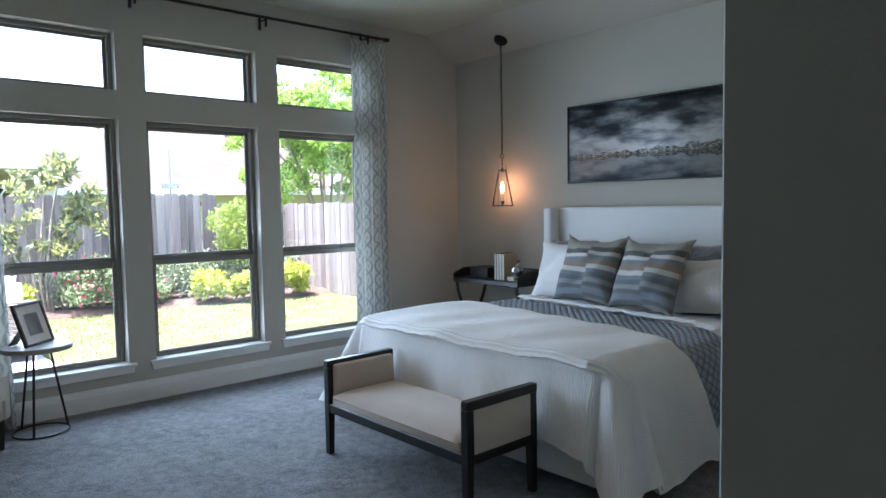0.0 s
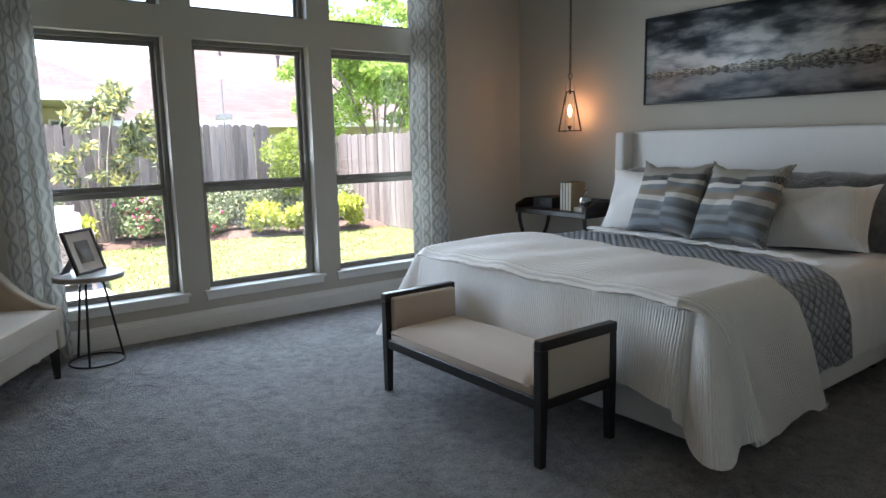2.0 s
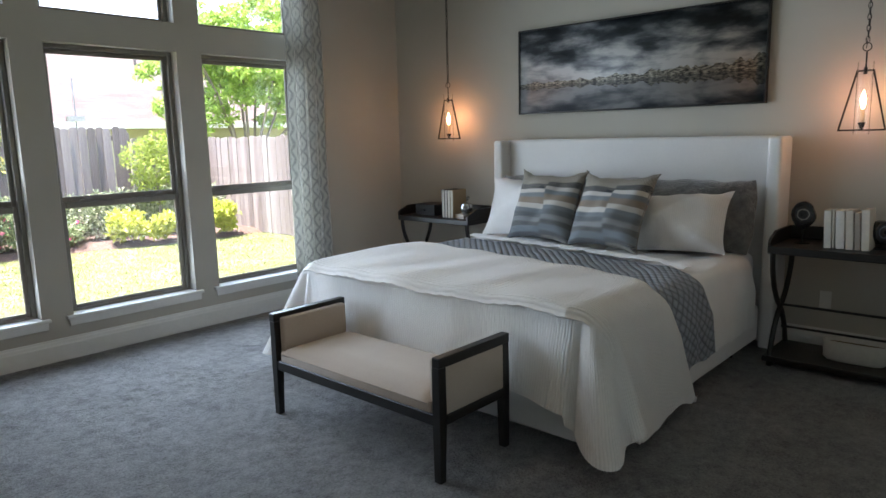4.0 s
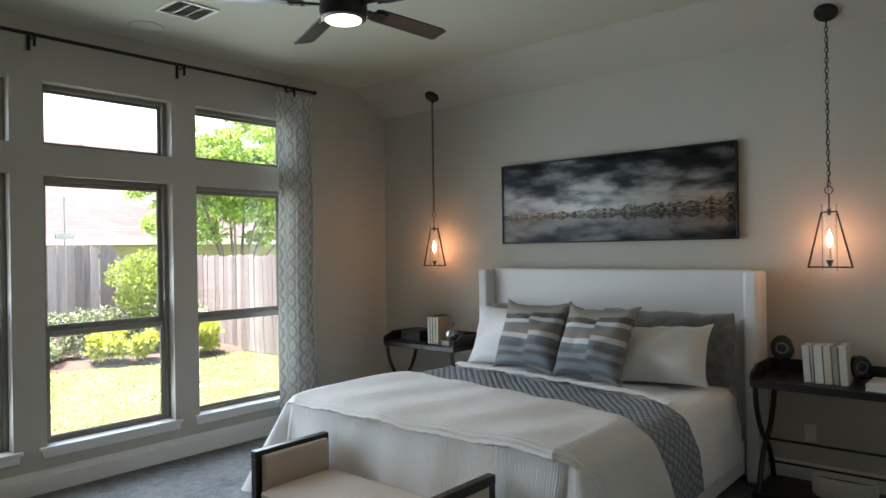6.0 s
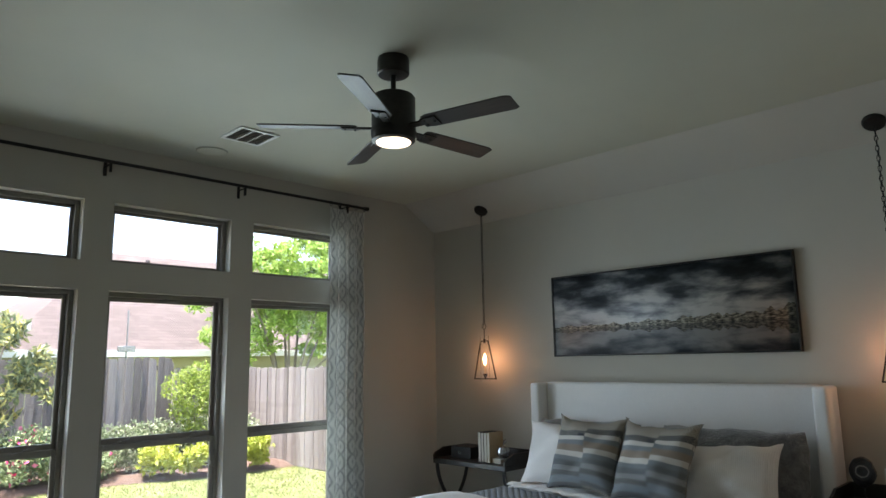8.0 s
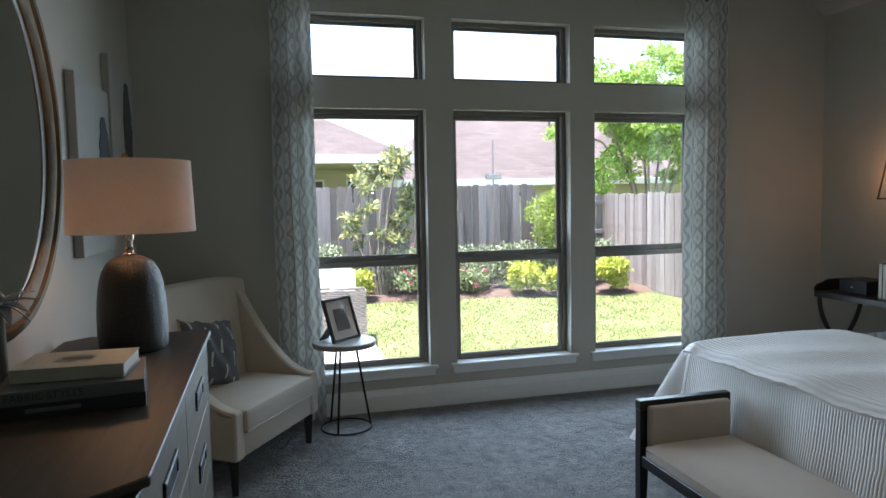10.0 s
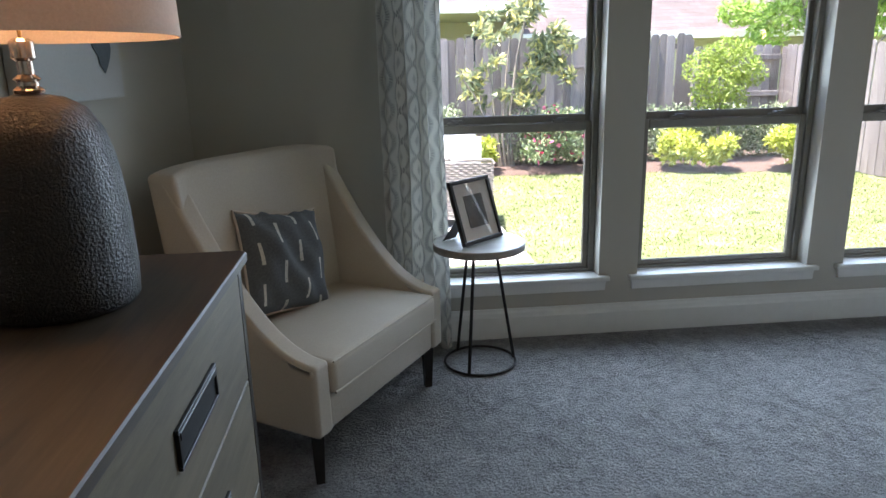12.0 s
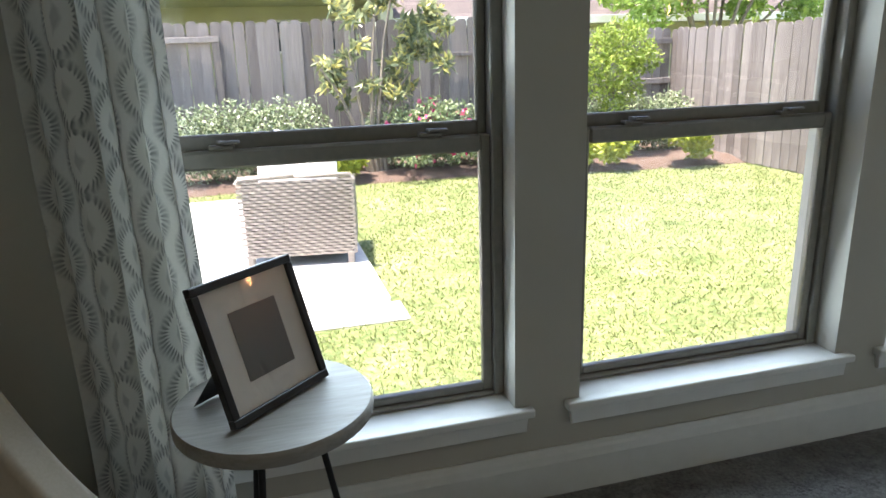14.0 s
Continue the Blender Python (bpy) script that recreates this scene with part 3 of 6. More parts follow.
    part("apron", bm, TRIM, w, "white painted apron moulding")


for i, (a, b) in enumerate(WIN):
    window(i + 1, a, b, SILL, HEAD, True)
for i, (a, b) in enumerate(WIN):
    window(i + 4, a, b, TBOT, TTOP, False)


# ---- curtain rod and curtains ----
RODY, RODZ = 6.085, 2.985
crod = thing("curtain_rod", pose(0, 0, 0), "black metal curtain rod above the windows", "curtain rod")
bm = bmesh.new()
rod(bm, (1.22, RODY, RODZ), (4.68, RODY, RODZ), 0.0125, n=16)
part("pole", bm, BLACK_METAL, crod, smooth=True)
for x in (1.205, 4.695):
    bm = bmesh.new()
    rod(bm, (x - 0.018, RODY, RODZ), (x + 0.018, RODY, RODZ), 0.019, n=16)
    part("finial", bm, BLACK_METAL, crod, smooth=True)
for x in (1.45, 2.40, 3.44, 4.47):
    bm = bmesh.new()
    rod(bm, (x, RODY, RODZ - 0.014), (x, YN - 0.001, RODZ - 0.014), 0.006, n=8)
    box(bm, (x - 0.012, YN - 0.008, RODZ - 0.08), (x + 0.012, YN - 0.0005, RODZ + 0.02), 0.002)
    box(bm, (x - 0.006, RODY - 0.014, RODZ - 0.075), (x + 0.006, RODY + 0.014, RODZ - 0.012), 0.002)
    part("bracket", bm, BLACK_METAL, crod)


def curtain(x0, x1, folds, seed, spread):
    rnd = random.Random(seed)
    ph = [rnd.uniform(-0.5, 0.5) for _ in range(folds * 2 + 2)]
    am = [rnd.uniform(0.7, 1.25) for _ in range(folds * 2 + 2)]
    top, bot = RODZ - 0.045, F + 0.012
    def fn(u, v):
        z = bot + (top - bot) * v
        k = u * folds
        i = int(min(k, folds - 1e-6))
        t = k - i
        a = (0.017 + 0.010 * (1 - v)) * (am[i] * (1 - t) + am[i + 1] * t)
        pinch = 1 - 0.35 * v ** 6
        y = RODY + 0.005 + a * pinch * math.sin(2 * math.pi * (k + 0.06 * ph[i] * (1 - v)))
        c = (x0 + x1) / 2
        wide = 1 + spread * (1 - v) ** 1.5
        x = c + (x0 - c + (x1 - x0) * u) * wide + 0.006 * math.sin(4 * math.pi * k + ph[i]) + 0.008 * math.sin(3 * z + ph[i + 1] * 6) * (1 - v)
        return (x, y + 0.006 * math.sin(5 * z + 3 * ph[i]), z)
    c = thing("curtain", pose(0, 0, 0), "ivory curtain with grey brushed oval pattern hanging to the floor", "curtain", "pair of curtains")
    bm = bmesh.new()
    sheet(bm, fn, folds * 20, 40, 0.003, lambda u, v: (u * (x1 - x0) * 1.4, (top - bot) * v))
    part("panel", bm, CURTAIN, c, smooth=True)
    for i in range(folds + 1):
        x = x0 + (x1 - x0) * i / folds
        bm = bmesh.new()
        tube(bm, [(x, RODY + 0.021 * math.cos(a), RODZ - 0.006 + 0.021 * math.sin(a)) for a in [2 * math.pi * j / 14 for j in range(14)]], 0.0028, 6, True)
        part("ring", bm, BLACK_METAL, c, smooth=True)


curtain(1.23, 1.49, 3, 3, 0.16)
curtain(4.29, 4.67, 4, 5, 0.07)


# ---- bed ----
BC = 3.66                     # the bed's middle line
bed = thing("bed", pose(4.4, BC, F), "white upholstered king bed with winged headboard", "bed")
def bed_box(name, a, b, bev, lab=""):
    bm = bmesh.new()
    box(bm, [a[0] - 4.4, a[1] - BC, a[2] - F], [b[0] - 4.4, b[1] - BC, b[2] - F], bev, 3)
    return part(name, bm, WHITE_UPH, bed, lab, True)
bed_box("headboard", (5.55, 2.60, F + 0.04), (5.665, 4.72, 1.368), 0.025)
bed_box("headboard_wing", (5.435, 4.715, F + 0.02), (5.665, 4.805, 1.363), 0.022)
bed_box("headboard_wing", (5.435, 2.515, F + 0.02), (5.665, 2.605, 1.363), 0.022)
bed_box("side_rail", (3.40, 2.605, 0.03), (5.44, 2.66, 0.26), 0.018)
bed_box("side_rail", (3.40, 4.66, 0.03), (5.44, 4.715, 0.26), 0.018)
bed_box("foot_rail", (3.335, 2.605, 0.03), (3.40, 4.715, 0.26), 0.02)
for x, y in ((3.43, 2.70), (3.43, 4.62), (5.2, 2.70), (5.2, 4.62)):
    bm = bmesh.new()
    rod(bm, (x - 4.4, y - BC, 0), (x - 4.4, y - BC, 0.09), 0.022, 0.03, 12)
    part("leg", bm, DARK_WOOD, bed, "short dark wooden leg", True)
bm = bmesh.new()
box(bm, (3.41, 2.665, 0.05), (5.54, 4.655, 0.34), 0.03, 3)
single("box_spring", bm, SHEET, "white box spring set in the bed frame", "box spring", smooth=True)
bm = bmesh.new()
box(bm, (3.40, 2.67, 0.34), (5.54, 4.65, 0.60), 0.06, 4)
single("mattress", bm, SHEET, "thick white mattress on the box spring", "mattress", smooth=True)

TOP = 0.605
def over_edge(d, R):
    """How far a cloth has gone out and down after d metres past the start of a rounded edge."""
    q = R * math.pi / 2
    if d < q:
        return R * math.sin(d / R), R * (1 - math.cos(d / R))
    return R, R + d - q
def slant(y):
    """How far the cloths' edges lie towards the head at y: they run askew and pull back at the near corner."""
    return 0.13 * (y - BC) - 0.17 * math.exp(-max(0.0, y - 2.66) / 0.16)
def strip(x0, x1, lift, hem_r, hem_l, out, seed, folds=3.0, skew=0.0, ruffle=0.0, lean=1.0):
    """A cloth laid across the bed from x0 to x1 that hangs down both sides to hem_r and hem_l."""
    rnd = random.Random(seed)
    p1, p2 = rnd.uniform(0, 6), rnd.uniform(0, 6)
    ye = (BC - 1.0 - 0.005, BC + 1.0 + 0.005)
    yi = (ye[0] + 0.07, ye[1] - 0.07)
    top = TOP + lift
    lr, ll = top - hem_r, top - hem_l
    total = lr + (yi[1] - yi[0]) + ll
    def fn(u, v):
        s = v * total
        x = x0 + (x1 - x0) * u
        if s < lr or s > total - ll:
            right = s < lr
            d = (lr - s) if right else (s - (total - ll))
            L = lr if right else ll
            w = 0.012 * math.sin(folds * 2 * math.pi * u + p1) + 0.006 * math.sin(folds * 5 * math.pi * u + p2)
            dd = d / L
            eo, ed = over_edge(d, 0.07)
            o = eo - 0.07 + lift + out * min(1.0, dd * 1.9) + w * dd * 0.6
            z = top - ed + 0.012 * math.sin(folds * 2 * math.pi * u + p2) * dd
            y = (ye[0] - o) if right else (ye[1] + o)
            x += skew * dd * u
        else:
            y = yi[0] + (s - lr)
            z = top + 0.006 * math.sin(9 * y + p1) * math.sin(7 * x + p2) + 0.004 * math.sin(23 * y + 5 * x)
        x += slant(min(max(y, ye[0]), ye[1])) * lean
        if ruffle and u < 0.2:
            z += ruffle * (0.2 - u) / 0.2 * math.sin(40 * s + 3 * math.sin(9 * s))
            x += ruffle * 1.5 * (0.2 - u) / 0.2 * math.sin(31 * s + p2)
        return (x, y, z)
    return fn, total

bm = bmesh.new()
fn, L = strip(4.46, 5.40, 0.006, 0.115, 0.24, 0.062, 2, 3, 0.02, 0.004, 0.35)
sheet(bm, fn, 34, 170, 0.004, lambda u, v: (u * 1.0, v * L))
single("bed_sheet", bm, SHEET, "white cotton sheet with a ruffled edge over the mattress", "sheet", smooth=True)
bm = bmesh.new()
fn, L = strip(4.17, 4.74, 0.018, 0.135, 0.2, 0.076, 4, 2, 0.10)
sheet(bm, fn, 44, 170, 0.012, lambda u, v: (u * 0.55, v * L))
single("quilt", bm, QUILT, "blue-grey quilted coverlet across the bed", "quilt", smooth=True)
# the crumpled turned-back edge of the sheet along the quilt
bm = bmesh.new()
def hem_fn(u, v):
    y = BC - 0.93 + 1.86 * v
    w = 0.010 * math.sin(21 * y + 3 * math.sin(5 * y)) + 0.006 * math.sin(47 * y + 2 * math.sin(9 * y))
    return (4.72 + slant(y) + 0.11 * u + w * (1 - u) * 1.2, y, TOP + 0.034 + (0.012 + 0.5 * abs(w)) * math.sin(math.pi * (0.15 + 0.7 * u)) + 0.2 * w * (1 - u))
sheet(bm, hem_fn, 10, 150, 0.003)
single("sheet_edge", bm, SHEET, "crumpled white sheet edge turned back over the quilt", "sheet", smooth=True)

duvet = thing("duvet", pose(0, 0, 0), "white ribbed cotton duvet folded over the bed's foot", "duvet")
XF = 3.375     # the line where it turns down at the foot
def corner_fall(u, v):
    """The lower layer: top strip, foot fall and both corners, in polar form round the corners."""
    # v runs across the bed (right hem, corner, foot, corner, left hem), u from the top edge to the hem
    d = u * 0.50
    y0, y1 = BC - 1.0, BC + 1.0
    if v < 0.22 or v > 0.78:
        right = v < 0.22
        a = (0.22 - v) / 0.22 if right else (v - 0.78) / 0.22
        th = a * math.pi / 2 * 0.94
        cx, cy = XF + 0.06, (y0 + 0.06) if right else (y1 - 0.06)
        bulge = math.sin(2 * th) ** 1.2
        ripple = math.cos(8.2 * th + 0.5)
        o = 0.07 + min(d, 0.06) * 0.5 + d * (0.10 + 0.36 * bulge + 0.10 * a) + 0.06 * ripple * d / 0.5
        drop = d * (1.0 + 0.17 * bulge)
        x = cx - math.cos(th) * o
        y = cy + (-1 if right else 1) * math.sin(th) * o
        z = TOP + 0.03 - drop + 0.02 * min(1, d / 0.05)
        return (x, y, max(z, F + 0.035))
    t = (v - 0.22) / 0.56
    y = y0 + 0.06 + (y1 - y0 - 0.12) * t
    w = 0.012 * math.sin(15 * t + 1) + 0.006 * math.sin(37 * t) + 0.010 * math.cos(6.2 * 0 + 0.5) * (abs(2 * t - 1) ** 6)
    o = 0.01 + min(d, 0.06) * 0.5 + d * 0.10 + w * d / 0.5 * 1.4 + 0.035 * abs(2 * t - 1) ** 8 * d / 0.5 * math.cos(0.5)
    return (XF - o, y, max(TOP + 0.03 - d * 0.86 + 0.02 * min(1, d / 0.05) - 0.05 * d * abs(2 * t - 1) ** 3, F + 0.03))

bm = bmesh.new()
sheet(bm, corner_fall, 40, 220, 0.014, lambda u, v: (v * 3.4, u * 0.5))
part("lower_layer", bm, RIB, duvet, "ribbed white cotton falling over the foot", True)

def fold_layer(u, v):
    """The upper, doubled layer: puffed on the top and hanging over both sides."""
    x0, x1 = XF - 0.085, 4.24
    lr, ll, wid = 0.745, 0.62, 1.82
    total = lr + wid + ll
    s = v * total
    x = x0 + (x1 - x0) * u
    puff = 0.03 + 0.055 * (1 - abs(2 * u - 1) ** 4) ** 0.5 if 0 < u < 1 else 0.03
    edge = max(0.0, 1 - u / 0.10)
    roll = max(0.0, 1 - u / 0.06) ** 2
    top = TOP + 0.022 + puff * 0.62 - 0.022 * roll
    y0, y1 = BC - wid / 2, BC + wid / 2
    if s < lr or s > total - ll:
        right = s < lr
        d = (lr - s) if right else (s - (total - ll))
        Lh = lr if right else ll
        dd = d / Lh
        eo, ed = over_edge(d, 0.13)
        o = eo + 0.03 * dd + 0.022 * math.sin(2.2 * math.pi * u + 0.6) * dd + 0.014 * math.sin(9 * u + 2) * dd + puff * 0.2 * dd + 0.05 * min(1.0, dd * 2.2)
        z = top - ed * (1 - 0.03 * u) + 0.022 * math.sin(11 * u + 0.5) * dd ** 3
        y = (y0 - o) if right else (y1 + o)
        x += (0.27 * (1 - u) + (0.30 if right else 0.10) * u) * dd ** 1.2
        z = max(z, 0.015 + 0.012 * math.sin(14 * u))
    else:
        y = y0 + (s - lr)
        e = min(s - lr, total - ll - s)
        z = top + 0.008 * math.sin(6 * y) * math.sin(5 * x + 1) + 0.005 * math.sin(15 * y + 4 * x)
        x += 0.015 * math.sin(4.2 * y + 1) * edge - 0.012 * math.exp(-e / 0.1)
    z += 0.0025 * math.sin(s * 60 + 2 * math.sin(s * 17)) * roll
    return (x + slant(min(max(y, 2.66), 4.66)) * u, y, z)

bm = bmesh.new()
sheet(bm, fold_layer, 50, 260, 0.034, lambda u, v: (v * 3.04, u * 0.88))
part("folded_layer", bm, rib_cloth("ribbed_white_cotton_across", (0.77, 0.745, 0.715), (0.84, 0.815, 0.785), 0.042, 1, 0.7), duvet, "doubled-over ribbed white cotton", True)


def pillow_mesh(w, h, d, ears=0.05, flange=0.0, seed=1, n=22):
    """A stuffed pillow standing in the xz plane, its bottom edge at z = 0, plump along y."""
    rnd = random.Random(seed)
    a, b, c = rnd.uniform(0, 6), rnd.uniform(0, 6), rnd.uniform(0, 6)
    bm = bmesh.new()
    uvl = bm.loops.layers.uv.verify()
    grids = []
    for side in (1, -1):
        g = []
        for i in range(n + 1):
            row = []
            for j in range(n + 1):
                u, v = 2 * i / n - 1, 2 * j / n - 1
                iu, iv = u * (1 + flange), v * (1 + flange)
                fill = max(0, 1 - abs(iu) ** 2.6) ** 0.55 * max(0, 1 - abs(iv) ** 2.6) ** 0.55
                inx = 1 - ears * (1 - abs(v) ** 3) * abs(u) ** 1.0 * 1.2
                inz = 1 - ears * (1 - abs(u) ** 3) * abs(v) ** 1.0 * 1.4
                wr = 0.022 * d / 0.2 * math.sin(5 * u + a) * math.sin(4 * v + b) + 0.007 * math.sin(11 * u + 7 * v + c)
                rim_w = 0.006 * math.sin(7 * u + c) * abs(v) ** 4 + 0.004 * math.sin(17 * u + a) * abs(v) ** 4
                y = side * (d / 2 * fill + 0.004) + wr * fill * side
                rc = 1 - 0.06 * max(0.0, abs(u * v) - 0.55) / 0.45 * (1.0 if ears < 0.05 else 0.0)
                row.append(bm.verts.new((u * w / 2 * inx * rc, y, h / 2 + v * h / 2 * inz + (rim_w if v > 0 else 0))))
            g.append(row)
        for i in range(n):
            for j in range(n):
                q = [(i, j), (i + 1, j), (i + 1, j + 1), (i, j + 1)]
                f = bm.faces.new([g[p][r] for p, r in q])
                f.smooth = True
                for l, (p, r) in zip(f.loops, q):
                    l[uvl].uv = (p / n, r / n)
        grids.append(g)
    rim = [(i, 0) for i in range(n)] + [(n, j) for j in range(n)] + [(i, n) for i in range(n, 0, -1)] + [(0, j) for j in range(n, 0, -1)]
    for (p, q), (r, s) in zip(rim, rim[1:] + rim[:1]):
        bm.faces.new((grids[0][p][q], grids[0][r][s], grids[1][r][s], grids[1][p][q]))
    return bm


def pillow(name, w, h, d, at, mat, label, group="", **kw):
    return single(name, pillow_mesh(w, h, d, **kw), mat, label, "pillow", group, smooth=True, at=at)


pillow("velvet_pillow", 0.98, 0.48, 0.24, pose(5.29, 3.115, TOP + 0.01, 14, 0, 91), VELVET, "wide grey velvet pillow against the headboard", "bed pillows", ears=0.01, seed=4)
pillow("velvet_pillow", 0.96, 0.48, 0.24, pose(5.29, 4.215, TOP + 0.01, 14, 0, 89), VELVET, "wide grey velvet pillow against the headboard", "bed pillows", ears=0.01, seed=5)
pillow("ribbed_pillow", 0.80, 0.43, 0.33, pose(5.03, 3.10, TOP + 0.02, 30, 3, 94), RIB_FINE, "white ribbed pillow sham with soft pointed corners", "bed pillows", ears=0.07, flange=0.05, seed=6)
pillow("ribbed_pillow", 0.86, 0.49, 0.22, pose(5.08, 4.235, TOP + 0.01, 20, 0, 88), RIB_FINE, "white ribbed pillow sham with soft pointed corners", "bed pillows", ears=0.08, flange=0.04, seed=7)
pillow("striped_pillow", 0.61, 0.565, 0.20, pose(4.88, 3.985, TOP + 0.02, 22, 0, 84), STRIPE, "square woven pillow with blue, taupe and cream zigzag bands", "striped pillows", ears=0.13, seed=8)
pillow("striped_pillow", 0.61, 0.565, 0.20, pose(4.80, 3.435, TOP + 0.025, 24, 0, 80), STRIPE, "square woven pillow with blue, taupe and cream zigzag bands, tilted", "striped pillows", ears=0.13, seed=9)


# ---- bench at the foot of the bed ----
BX, BY, BW, BL, BH = 2.785, 3.04, 0.485, 1.225, 0.556
bench = thing("bench", pose(BX, BY, F), "black-framed bench with oatmeal linen seat and raised ends", "bench")
def bench_part(name, a, b, mat, bev=0.004, seg=1, lab="", smooth=False):
    bm = bmesh.new()
    box(bm, a, b, bev, seg)
    return part(name, bm, mat, bench, lab, smooth)
ts = 0.045
for y in (0, BL - ts):
    for x in (0, BW - ts):
        bm = bmesh.new()
        sx = 1 if x == 0 else -1
        sy = 1 if y == 0 else -1
        prism(bm, [(x, BH - 0.045), (x + ts, BH - 0.045), (x + ts, 0.30), (x + ts - (0.012 if sx > 0 else 0), 0), (x + (0.012 if sx < 0 else 0), 0), (x, 0.30)], y + (0.004 if sy > 0 else 0), y + ts - (0.004 if sy < 0 else 0), bevel=0.003)
        part("leg", bm, BLACK_WOOD, bench)
    bench_part("arm_rail", (0, y, BH - 0.045), (BW, y + ts, BH), BLACK_WOOD)
    bench_part("lower_end_rail", (ts, y, 0.255), (BW - ts, y + ts, 0.30), BLACK_WOOD)
    bench_part("end_panel", (ts - 0.002, y + 0.004, 0.298), (BW - ts + 0.002, y + ts - 0.004, BH - 0.043), LINEN, 0.008, 2, "oatmeal linen end panel", True)
bench_part("inner_panel", (0.03, ts, 0.30), (BW - 0.03, ts + 0.045, BH - 0.02), LINEN, 0.014, 3, "padded oatmeal linen end", True)
bench_part("inner_panel", (0.03, BL - ts - 0.045, 0.30), (BW - 0.03, BL - ts, BH - 0.02), LINEN, 0.014, 3, "padded oatmeal linen end", True)
for x in (0.004, BW - ts - 0.002):
    bench_part("seat_rail", (x, ts, 0.25), (x + ts - 0.004, BL - ts, 0.302), BLACK_WOOD)
bm = bmesh.new()
def seat_fn(u, v):
    e = min(u, 1 - u, (v if v < .5 else 1 - v) * 2.4)
    return (0.005 + (BW - 0.01) * u, ts + 0.035 + (BL - 2 * ts - 0.07) * v, 0.30 + 0.045 + 0.055 * min(1, e / 0.22) ** 0.5 * (0.9 + 0.1 * math.sin(math.pi * v)))
sheet(bm, seat_fn, 18, 40, 0.05)
box(bm, (0.012, ts + 0.02, 0.285), (BW - 0.012, BL - ts - 0.02, 0.355), 0.012, 2)
part("seat_cushion", bm, LINEN, bench, "rounded oatmeal linen seat", True)


# ---- picture over the bed ----
pic = thing("framed_picture", pose(XR, 3.692, 1.922), "wide black-framed print of lake and storm clouds", "picture")
W2, H2 = 0.997, 0.343
bm = bmesh.new()
sheet(bm, lambda u, v: (-0.034, W2 * (1 - 2 * u), -H2 + 2 * H2 * v), 1, 1, 0.006)
part("print", bm, PRINT, pic, "dark lake landscape print")
for a, b in (((-0.045, -W2, H2 - 0.012), (-0.002, W2, H2)), ((-0.045, -W2, -H2), (-0.002, W2, -H2 + 0.012)),
             ((-0.045, -W2, -H2 + 0.012), (-0.002, -W2 + 0.012, H2 - 0.012)), ((-0.045, W2 - 0.012, -H2 + 0.012), (-0.002, W2, H2 - 0.012))):
    bm = bmesh.new()
    box(bm, a, b, 0.002)
    part("frame", bm, BLACK_WOOD, pic)


# ---- pendant lamps ----
def chain(bm, p, q, link=0.042):
    p, q = Vector(p), Vector(q)
    n = int((p - q).length / (link * 0.74))
    for i in range(n):
        c = p.lerp(q, (i + 0.5) / n)
        pts = []
        for j in range(10):
            a = 2 * math.pi * j / 10
            s, h = 0.010 * math.sin(a), link / 2 * math.cos(a)
            pts.append(c + (Vector((s, 0, h)) if i % 2 else Vector((0, s, h))))
        tube(bm, pts, 0.0026, 5, True)


